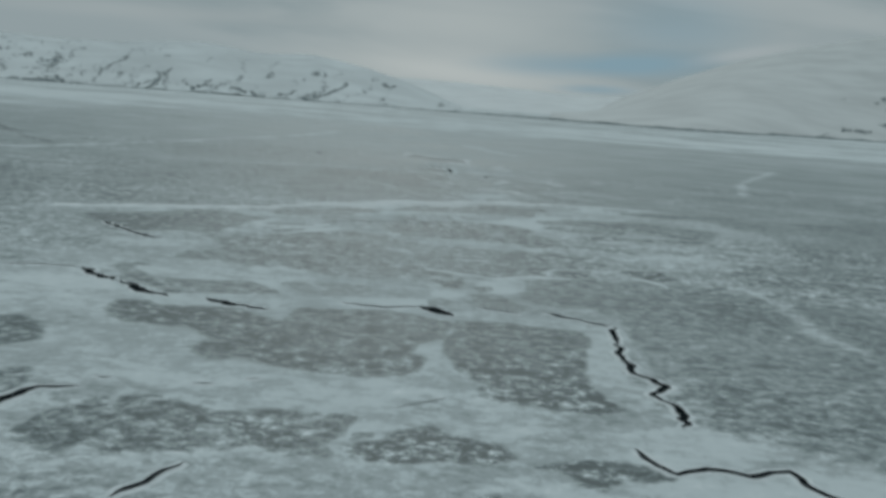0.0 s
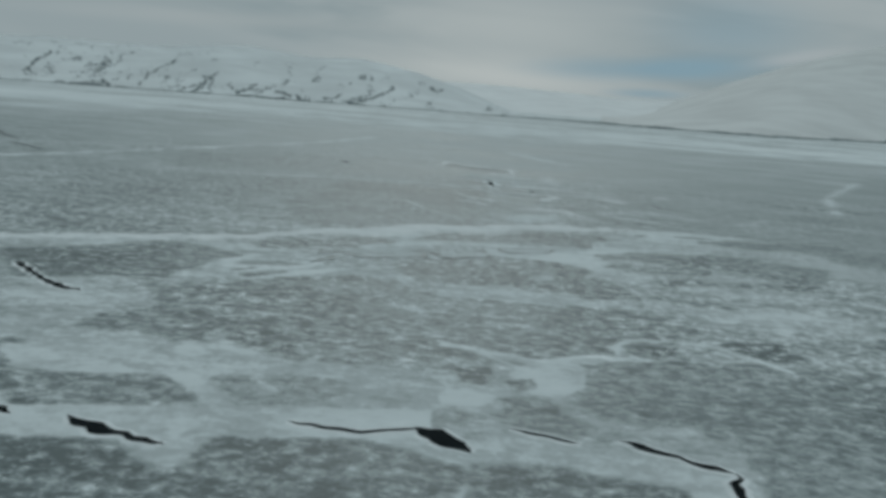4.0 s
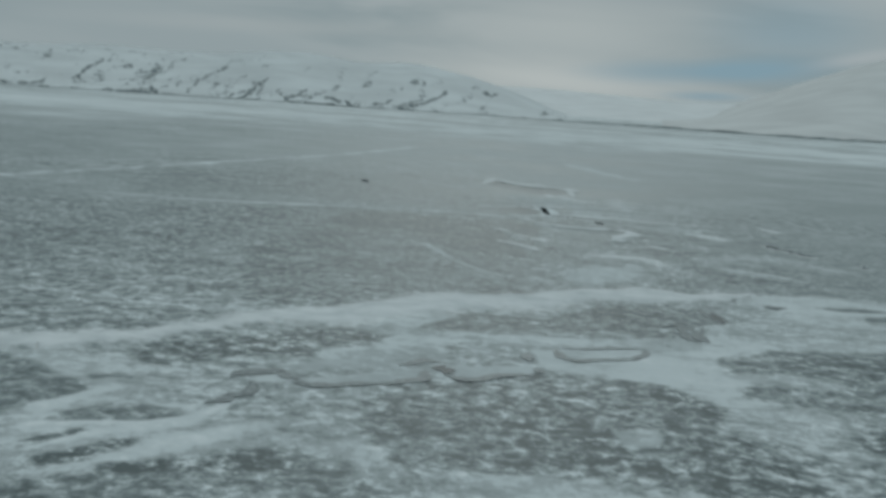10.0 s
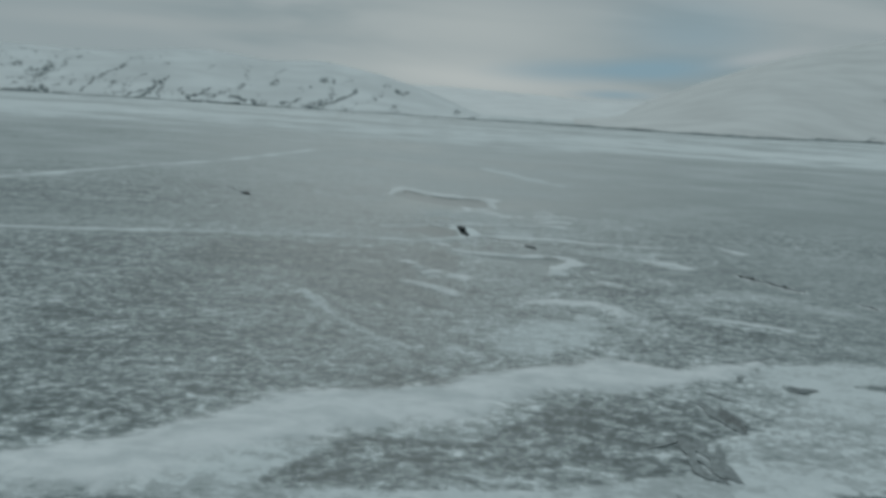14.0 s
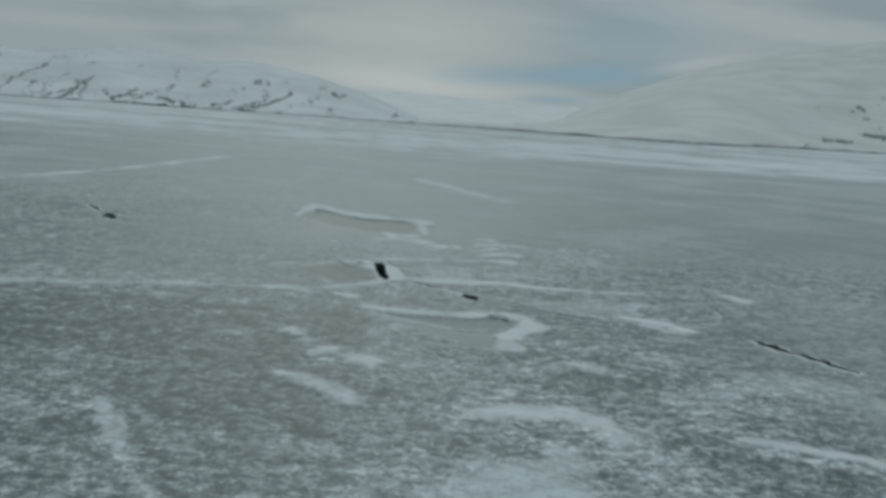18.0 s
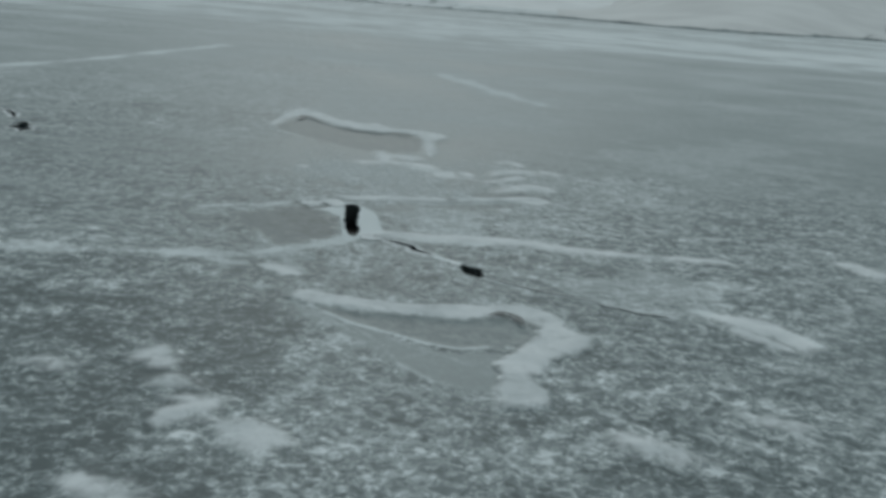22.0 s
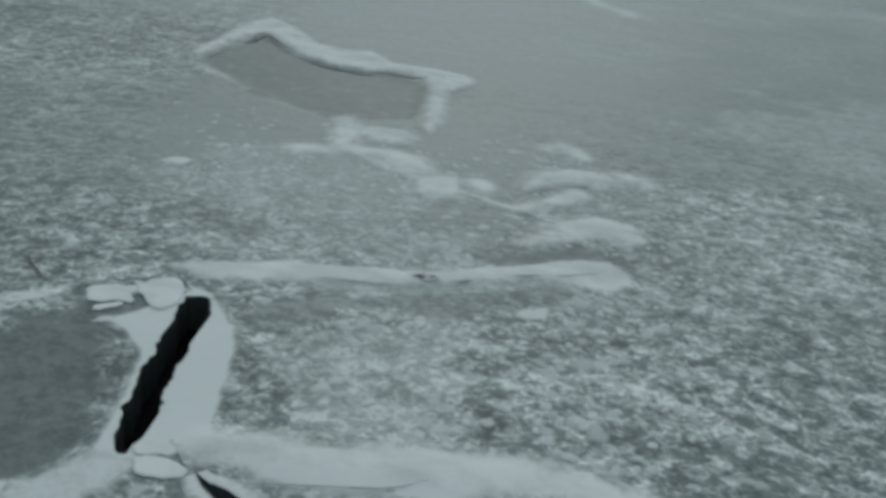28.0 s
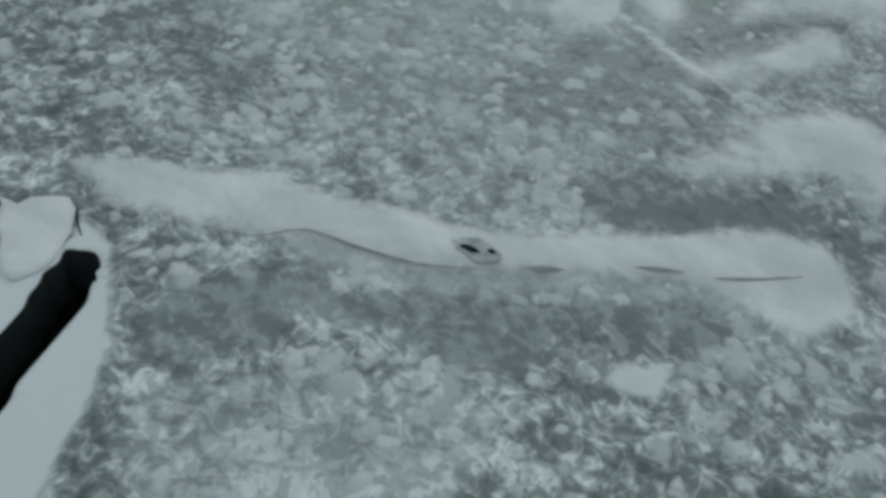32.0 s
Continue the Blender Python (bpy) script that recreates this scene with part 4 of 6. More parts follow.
def build_sheet():
    xs = steps([(-13, 0.14), (-1.2, 0.06), (5.2, 0.14), (14, 0)], 1.04, 1.04, 4700)
    ys = steps([(15, 0.14), (64, 0.17), (88, 0.09), (95.5, 0.06), (104.6, 0.14), (118, 0)], 1.15, 1.022, 4700)
    nx, ny = len(xs), len(ys)
    gx, gy = np.meshgrid(xs, ys)
    x, y = gx.ravel(), gy.ravel()
    cover, calm = cover_and_calm(x, y)
    near = 1 - smooth(np.hypot(x, y - 60), 150, 400)
    z = (relief(x, y) + 0.02 * cover) * near
    for ring, deep in ((POOL_NEAR[0], 0.04), (POOL_FAR[0], 0.05)):
        k = np.where((np.abs(x - ring[0][0]) < 9) & (np.abs(y - ring[0][1]) < 9))[0]
        z[k] -= deep * smooth(inside(x[k], y[k], ring), 0.0, 0.4)
    cell = (np.arange(ny - 1)[:, None] * nx + np.arange(nx - 1)[None, :]).ravel()
    quads = np.stack([cell, cell + 1, cell + nx + 1, cell + nx], 1)
    mx, my = x[quads].mean(1), y[quads].mean(1)
    keep = np.ones(len(quads), bool)
    for ring in (LEAD, SQUARE_LEAD):
        k = np.where((np.abs(mx - ring[0][0]) < 6) & (np.abs(my - ring[0][1]) < 6))[0]
        jag = 0.17 * (FIELD_B.sum(mx[k] * 1.3 + 5, my[k], 0.2, 3) - 0.5)
        keep[k] &= ~(inside(mx[k], my[k], ring) + jag > 0.02)
    quads = quads[keep]
    # broken edge: walls go down to the water
    edges = np.concatenate([quads[:, [a, (a + 1) % 4]] for a in range(4)])
    code = np.sort(edges, 1)
    code = code[:, 0].astype(np.int64) * (nx * ny) + code[:, 1]
    _, first, count = np.unique(code, return_index=True, return_counts=True)
    rim = edges[first[count == 1]]
    rim = rim[(np.abs(x[rim[:, 0]]) < 12) & (y[rim[:, 0]] > 90) & (y[rim[:, 0]] < 110)]
    around, slot = np.unique(rim, return_inverse=True)
    # ease the stair-like rim into a broken line
    link = slot.reshape(-1, 2)
    for _ in range(3):
        for axis in (x, y):
            total, times = np.zeros(len(around)), np.zeros(len(around))
            for a, b in ((0, 1), (1, 0)):
                np.add.at(total, link[:, a], axis[around][link[:, b]])
                np.add.at(times, link[:, a], 1)
            axis[around] = 0.5 * axis[around] + 0.5 * total / times
    base = len(x)
    verts = np.concatenate([np.stack([x, y, z], 1), np.stack([x[around], y[around], np.full(len(around), -0.8)], 1)])
    walls = np.stack([rim[:, 1], rim[:, 0], base + link[:, 0], base + link[:, 1]], 1)
    faces = np.concatenate([quads, walls])
    me = bpy.data.meshes.new("ice_sheet")
    me.vertices.add(len(verts))
    me.vertices.foreach_set("co", verts.ravel())
    me.loops.add(faces.size)
    me.loops.foreach_set("vertex_index", faces.ravel().astype(np.int32))
    me.polygons.add(len(faces))
    me.polygons.foreach_set("loop_start", np.arange(0, faces.size, 4, dtype=np.int32))
    me.materials.append(MAT_ICE)
    me.materials.append(MAT_WALL)
    me.polygons.foreach_set("material_index", np.concatenate([np.zeros(len(quads), np.int32), np.ones(len(walls), np.int32)]))
    me.polygons.foreach_set("use_smooth", np.concatenate([np.ones(len(quads), bool), np.zeros(len(walls), bool)]))
    store = me.attributes.new("snow", "FLOAT", "POINT")
    store.data.foreach_set("value", np.concatenate([cover, np.zeros(len(around))]))
    me.attributes.new("calm", "FLOAT", "POINT").data.foreach_set("value", np.concatenate([calm, np.zeros(len(around))]))
    me.update()
    me.validate()
    tagged(new("ice_sheet", me), "grey frozen lake ice under torn wind-blown snow", "ice", kind="structure")


build_sheet()


def build_lead(ring, label):
    cx, cy = np.mean(ring, 0)
    thing = tagged(new("open_lead"), label, "ice hole")
    pts = [(cx + (px - cx) * 1.5, cy + (py - cy) * 1.25, -0.6) for px, py in ring]
    part("water_surface", mesh_of("water_surface", pts, [range(len(pts))], MAT_WATER, False), thing, "black still water")
    return thing


def floe(cx, cy, size, turn, z, thick, seed):
    """A broken plate of ice."""
    rng = random.Random(seed)
    n = 9
    ring = [(cx + size[0] * rng.uniform(0.75, 1.1) * math.cos(turn + k * 6.283 / n), cy + size[1] * rng.uniform(0.75, 1.1) * math.sin(turn + k * 6.283 / n)) for k in range(n)]
    verts = [(px, py, z) for px, py in ring] + [(cx + 0.93 * (px - cx), cy + 0.93 * (py - cy), z + thick) for px, py in ring]
    faces = [(k, (k + 1) % n, n + (k + 1) % n, n + k) for k in range(n)] + [tuple(range(n, 2 * n))]
    return mesh_of("ice_plate", verts, faces, MAT_SEAM_SHADE, False)


build_lead(LEAD, "long open lead of black water with jagged snowy edges")
small = build_lead(SQUARE_LEAD, "small angular hole of black water in the ice")
part("ice_plate", floe(3.97, 96.62, (0.22, 0.1), -0.4, -0.6, 0.12, 3), small, "grey broken ice plate afloat")


# ---- snow drifts ----
def build_drift(line, half, high, crest=0.0, label="long low white snow drift lying on grey ice", seed=0, name="snow_drift", ragged=0.85):
    """A drift along a line: half its width, its height, and where its crest lies across it (-1 to 1)."""
    p = curve_through(line, 0.16)
    p = p + half * 0.9 * np.stack([FIELD_C.sum(p[:, 0], p[:, 1], 1.8, 3) - 0.5, FIELD_A.sum(p[:, 0], p[:, 1], 1.8, 3) - 0.5], 1)
    way = np.gradient(p, axis=0)
    way /= np.maximum(np.hypot(way[:, 0], way[:, 1]), 1e-6)[:, None]
    side = np.stack([-way[:, 1], way[:, 0]], 1)
    run = np.concatenate([[0], np.cumsum(np.hypot(*np.diff(p, axis=0).T))])
    end = np.minimum(smooth(run, -0.05, min(1.2, run[-1] * 0.4)), smooth(run[-1] - run, -0.05, min(1.2, run[-1] * 0.4)))
    across = np.linspace(-1, 1, 17)
    verts, core = [], []
    for k in range(len(p)):
        left = 1.4 * half * end[k] * (1 - ragged + 2 * ragged * FIELD_A.sum(run[k] + seed * 31.7, seed * 7.0, 1.1, 4)) + 0.02
        right = 1.4 * half * end[k] * (1 - ragged + 2 * ragged * FIELD_B.sum(run[k] + seed * 19.1, seed * 5.0, 1.1, 4)) + 0.02
        tall = 0.5 * high * end[k] * (0.6 + 0.8 * FIELD_C.sum(run[k], seed * 3.0, 1.6, 3))
        for a in across:
            w = a * (left if a > 0 else right)
            u = (a - crest) / (1 - crest) if a > crest else (crest - a) / (1 + crest)
            q = p[k] + side[k] * w
            verts.append((q[0], q[1], tall * (1 - u * u) ** 1.3 - 0.012 * abs(a) ** 6))
            core.append((1 - abs(u)) ** 0.95 * (0.8 + 0.5 * FIELD_A.sum(q[0], q[1], 0.9, 3)) * smooth(end[k], 0.0, 0.8))
    verts = np.array(verts)
    verts[:, 2] += relief(verts[:, 0], verts[:, 1]) + 0.008
    n = len(across)
    faces = [(r * n + c, r * n + c + 1, (r + 1) * n + c + 1, (r + 1) * n + c) for r in range(len(p) - 1) for c in range(n - 1)]
    faces = [f[::-1] for f in faces]
    cut = int(0.22 * (len(p) - 1)) if len(p) > 14 else 0
    thing = None
    for kind, a, b in (("", cut, len(p) - 1 - cut), ("tail", 0, cut), ("tail", len(p) - 1 - cut, len(p) - 1)):
        if a == b:
            continue
        me = mesh_of(kind or name, verts[a * n:(b + 1) * n], faces[:(b - a) * (n - 1)], MAT_SNOW, core=core[a * n:(b + 1) * n])
        if kind:
            part(kind, me, thing, "thin tapering tail of blown snow")
        else:
            thing = tagged(new(name, me), label, "snow drift", "snow drifts on the ice")
    return thing


# line, half width, height, crest
build_drift([(-24, 52), (-17, 55.8), (-12.8, 58), (-10.6, 60.2), (-8.8, 62.4), (-7.4, 63.7)], 0.8, 0.16, -0.2, seed=1)
build_drift([(9.9, 93.8), (11.7, 91.9)], 0.25, 0.08, 0.0, seed=2)
build_drift([(9.1, 81.5), (10.9, 80.7), (13.4, 79.5)], 0.3, 0.13, -0.3, seed=3)
build_drift([(15.7, 100.2), (17.1, 99)], 0.35, 0.1, 0.0, seed=4)
build_drift([(-2.1, 95.9), (-1.2, 95.4), (-0.3, 95.2)], 0.35, 0.08, 0.0, seed=5)
build_drift([(-3.3, 109.7), (-2.4, 110.05)], 0.25, 0.07, 0.0, seed=6)
build_drift([(4.95, 104.4), (5.5, 104.7)], 0.16, 0.05, 0.0, seed=7)
build_drift([(-1.95, 103.2), (-1.15, 103.6), (-0.6, 103.9)], 0.16, 0.06, 0.0, seed=8)


def build_blown_patch(ring, high, soft=0.16, grid=0.07, grow=2.4, tear=1.0, full=0.5, label="low irregular patch of wind-blown white snow"):
    """A drift with a torn outline: its depth swells from the rim inwards."""
    (x0, y0), (x1, y1) = np.min(ring, 0) - 0.7, np.max(ring, 0) + 0.7
    x, y = np.meshgrid(np.arange(x0, x1, grid), np.arange(y0, y1, grid))
    torn = 1.5 * (FIELD_A.sum(x, y, 0.9, 4) - 0.5) + 0.9 * (FIELD_C.sum(x * 0.6, y, 2.2, 2) - 0.5)
    d = inside(x, y, ring) + soft * 1.6 * tear * torn
    core = smooth(d, -soft * grow, soft * 2.2) * (full + 0.5 * FIELD_B.sum(x, y, 1.4, 3))
    core = core * smooth(np.minimum(np.minimum(x - x0, x1 - x), np.minimum(y - y0, y1 - y)), 0, 0.4)
    z = relief(x, y) + 0.004 + high * core * (0.5 + FIELD_B.sum(x, y, 0.7, 3)) - 0.02 * (core < 0.01)
    n = x.shape[1]
    cell = (np.arange(x.shape[0] - 1)[:, None] * n + np.arange(n - 1)[None, :]).ravel()
    quads = np.stack([cell, cell + 1, cell + n + 1, cell + n], 1)
    quads = quads[core.ravel()[quads].max(1) > 0.005]
    points, thing = np.stack([x.ravel(), y.ravel(), z.ravel()], 1), None
    dense = core.ravel()[quads].mean(1) > 0.5 * core.max()
    for kind, keep in (("", ~dense), ("crest", dense)):
        used, slot = np.unique(quads[keep], return_inverse=True)
        me = mesh_of(kind or "snow_drift", points[used].tolist(), slot.reshape(-1, 4).tolist(), MAT_SNOW, core=core.ravel()[used])
        if kind:
            part(kind, me, thing, "dense white crest of packed snow")
        else:
            thing = tagged(new("snow_drift", me), label, "snow drift", "snow drifts on the ice")
    return thing


build_blown_patch([(-0.39, 114.86), (0.2, 115.27), (0.5, 114.13), (1.1, 114.28), (1.76, 114.29), (2.04, 113.65), (1.85, 113.18), (1.24, 113.06), (0.73, 113.36), (0.73, 112.68), (0.35, 112.13), (-0, 112.98)], 0.08)
build_blown_patch([(-0.79, 111.84), (0.18, 112.33), (0.91, 112.34), (1.86, 112.47), (2.53, 112.12), (2.88, 111.39), (2.58, 111.19), (1.94, 111.51), (1.49, 111.94), (0.44, 111.83), (-0.53, 111.45)], 0.08)
build_blown_patch([(2.42, 110.24), (2.78, 110.64), (3.29, 110.93), (3.53, 110.2), (3.52, 109.73), (3.07, 109.6), (2.61, 109.79)], 0.08)
build_blown_patch([(3.62, 110.94), (4.06, 111), (4.33, 110.43), (4.21, 110.11), (3.79, 110.46)], 0.08)
build_blown_patch([(5.31, 112.17), (5.99, 112.64), (6.79, 112.71), (7.23, 112.16), (6.99, 111.71), (6.44, 111.86), (5.78, 111.64), (5.15, 110.94), (5.02, 111.3)], 0.08)
build_blown_patch([(5.34, 114.56), (5.96, 115.06), (6.53, 114.59), (6.7, 113.63), (6.4, 113.48), (6.09, 114.2), (5.48, 114.08)], 0.08)
build_blown_patch([(4.2, 109.72), (4.82, 109.63), (5.4, 110.13), (6.22, 111.09), (6.43, 110.84), (5.62, 109.86), (4.84, 109.33)], 0.08)
build_blown_patch([(7.37, 112.82), (7.94, 112.93), (8.29, 112.35), (8.09, 111.98), (7.68, 112.37), (7.35, 112.36)], 0.08)
build_blown_patch([(5.21, 108.13), (5.75, 108.88), (6.71, 109.39), (7.38, 109.23), (7.61, 108.5), (7.14, 108.12), (6.6, 108.49), (6.05, 108.11), (5.69, 107.76), (5.24, 107.64)], 0.08)
build_blown_patch([(-2.84, 89.62), (-2.45, 89.77), (-2.02, 89.06), (-1.98, 88.69), (-2.4, 88.73), (-3.01, 89.02)], 0.08)
build_blown_patch([(-2.27, 88.09), (-1.97, 88.45), (-1.39, 88.2), (-1.27, 87.91), (-1.83, 87.72), (-2.24, 87.81)], 0.08)
build_blown_patch([(-1.87, 87.47), (-1.16, 87.68), (-0.67, 87.49), (-0.78, 87), (-1.15, 86.57), (-1.6, 86.49), (-1.79, 86.83), (-1.47, 87.19)], 0.08)
build_blown_patch([(-0.7, 86.64), (0.01, 86.76), (0.37, 86.46), (0.72, 86.06), (0.29, 85.77), (-0.26, 86.01), (-0.58, 86.35)], 0.08)
build_blown_patch([(-4.86, 88.65), (-4.47, 88.83), (-3.84, 88.54), (-3.96, 88.25), (-4.6, 88.3)], 0.08)
build_blown_patch([(-2.47, 84.43), (-2.16, 84.71), (-1.59, 84.5), (-1.1, 84.08), (-1.53, 83.76), (-2.22, 84.01)], 0.08)
build_blown_patch([(10.2, 94.36), (10.97, 94.62), (11.68, 94), (12.06, 92.62), (11.63, 92.22), (11.05, 93.01), (10.24, 93.69)], 0.08)
build_blown_patch([(6.48, 87.28), (6.95, 87.18), (7.52, 86.87), (7.77, 86.61), (7.28, 86.31), (6.82, 86.58), (6.45, 86.86)], 0.08)
build_blown_patch([(15.5, 100.7), (16.5, 100.7), (17.3, 99.6), (16.7, 99.1), (15.9, 99.9)], 0.08)
build_blown_patch([(8.87, 88.54), (9.67, 88.49), (10.39, 88.23), (10.08, 88.02), (9.21, 88.14)], 0.08)
build_blown_patch([(-2.52, 84.55), (-2.19, 84.85), (-1.47, 84.49), (-0.59, 83.77), (0.16, 82.61), (0.28, 82.04), (-0.24, 82.09), (-0.95, 82.88), (-1.71, 83.73), (-2.28, 84.08)], 0.08)
build_blown_patch([(2.97, 82.15), (4.06, 82.76), (5.6, 82.95), (6.51, 82.2), (6.82, 81.01), (6.8, 80.06), (6.4, 80.11), (6.16, 81.22), (5.39, 81.71), (4.22, 81.59), (3.23, 81.63)], 0.08)
build_blown_patch([(-9.08, 63.49), (-7.77, 64.56), (-6.26, 65.58), (-4.98, 67.77), (-3.48, 69.05), (-1.41, 69.44), (0.6, 71.2), (1.7, 72.3), (3.5, 72.9), (5.4, 74.1), (7, 73.4), (8.2, 74), (10.2, 75.2), (9.5, 73.4), (7.4, 71.5), (4.76, 70.13), (3.19, 70.02), (1.59, 68.62), (0.44, 66.72), (-1.17, 66.58), (-2.85, 65.32), (-4.15, 64.39), (-5.39, 62.95), (-6.35, 61.98), (-7.55, 61.76), (-8.4, 62.18)], 0.1, 0.4, 0.1, grow=1.0, tear=0.9, full=0.75, label="long low white snow ridge with a streaky lower edge")
long_drift = build_blown_patch([(-1.31, 104.56), (-0.23, 104.99), (0.7, 105.27), (1.68, 105.45), (2.86, 105.6), (3.82, 105.9), (4.97, 106.45), (5.72, 106.91), (6.23, 107.2), (6.75, 107.23),
                               (7.15, 106.71), (7.21, 106.26), (6.63, 105.75), (6.1, 105.85), (5.6, 106.0), (4.9, 105.8), (4.26, 105.5), (3.53, 105.14), (2.88, 104.9), (2.28, 104.82), (1.64, 104.78),
                               (1.19, 104.46), (0.53, 104.34), (-0.4, 104.3)], 0.07, 0.11, grow=1.2, tear=0.6, full=0.65, label="long white snow drift with a wind-cut lower edge")


def build_undercut_shade(line, wide, parent, lift=0.045, mat=None):
    """A thin dark strip painted as the shade under a drift's wind-cut edge."""
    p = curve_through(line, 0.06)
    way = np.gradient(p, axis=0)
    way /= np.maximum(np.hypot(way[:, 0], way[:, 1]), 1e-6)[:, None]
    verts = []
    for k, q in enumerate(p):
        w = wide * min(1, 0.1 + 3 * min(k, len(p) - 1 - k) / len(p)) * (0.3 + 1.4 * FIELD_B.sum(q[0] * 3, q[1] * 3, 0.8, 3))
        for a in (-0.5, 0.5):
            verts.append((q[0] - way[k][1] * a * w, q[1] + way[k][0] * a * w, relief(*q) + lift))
    part("undercut", mesh_of("undercut", verts, [(2 * k, 2 * k + 2, 2 * k + 3, 2 * k + 1) for k in range(len(p) - 1)], mat or MAT_SEAM_SHADE, False), parent, "dark strip painted as shade under the wind-cut edge")


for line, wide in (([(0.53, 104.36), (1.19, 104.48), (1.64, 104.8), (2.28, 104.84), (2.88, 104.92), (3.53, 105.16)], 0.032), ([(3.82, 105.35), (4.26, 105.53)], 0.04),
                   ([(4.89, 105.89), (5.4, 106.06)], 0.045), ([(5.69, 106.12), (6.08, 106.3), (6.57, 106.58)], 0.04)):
    build_undercut_shade(line, wide, long_drift, 0.075)

scooped = "curved white snow lip round a wind-scooped hollow of smooth ice"
lip = build_blown_patch([(-0.65, 93.29), (-0.46, 94.07), (0.32, 93.86), (1.44, 93.62), (2.29, 93.54), (3.49, 93.77), (4.21, 93.85), (4.83, 94.07), (5.32, 94.02), (6, 93.5), (6.23, 92.56), (6.73, 92.14), (6.5, 91.35), (5.79, 90.74), (5.3, 89.8), (5.08, 89.56), (5.39, 88.87), (5.32, 88.15), (4.26, 87.96), (4.2, 88.83), (4.42, 89.63), (4.24, 90.1), (4.66, 90.74), (5.02, 91.4), (5.33, 91.96), (5.36, 92.37), (5.18, 92.88), (4.79, 93.22), (4.31, 92.97), (3.73, 92.63), (2.82, 92.68), (2.12, 92.72), (1.21, 92.68), (0.47, 92.95), (-0.12, 92.99)], 0.09, 0.11, grow=0.9, tear=0.35, label=scooped)
# dark strips painted as shade inside the lips of the hollows
build_undercut_shade([(4.25, 92.89), (4.49, 93.12), (4.78, 93.13), (4.98, 92.89), (5.11, 92.47)], 0.2, lip, 0.1, MAT_SLUSH_SHADE)
lip = build_blown_patch([(-6.4, 120.6), (-6.4, 123.9), (-6.2, 126.3), (-5.8, 128), (-4.2, 126.4), (-3, 124.1), (-2, 123.6), (-0.8, 123.9), (0.1, 122.3), (1.5, 122.2), (2.9, 121.6), (3.3, 120.8), (2.5, 119.2), (2.6, 117.4), (2.72, 115.56), (2.39, 114.27), (2, 114.93), (1.9, 117.1), (1.7, 119.1), (1.5, 120.5), (0.5, 120.9), (-0.6, 120.5), (-1.8, 120.9), (-2.9, 121.8), (-4, 123.2), (-5.1, 124.8), (-5.5, 123.8), (-5.7, 121.9), (-5.9, 119.8)], 0.12, 0.16, 0.1, grow=1.2, tear=0.4, label=scooped)
build_undercut_shade([(-5.3, 122.8), (-5.1, 124.8), (-4, 123.2), (-2.6, 121.8), (-1.1, 121.1), (0.1, 120.7), (1.5, 120.5)], 0.14, lip, 0.03)
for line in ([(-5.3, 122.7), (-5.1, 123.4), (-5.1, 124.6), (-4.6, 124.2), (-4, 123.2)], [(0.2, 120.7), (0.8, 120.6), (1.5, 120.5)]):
    build_undercut_shade(line, 0.3, lip, 0.035, MAT_SLUSH_SHADE)
right_band = build_blown_patch([(0.75, 99.57), (2.2, 99.62), (4.2, 99.72), (5.4, 99.82), (7, 99.37), (9, 99.32), (12, 99.52), (11.9, 99.87), (9, 99.82), (7, 99.97), (5.4, 100.52), (3.5, 100.32), (1.2, 100.12)], 0.07, 0.16, full=0.7)
build_undercut_shade([(1.76, 99.17), (2.53, 99.3), (3.58, 99.48), (4.09, 99.78)], 0.025, right_band, 0.06)


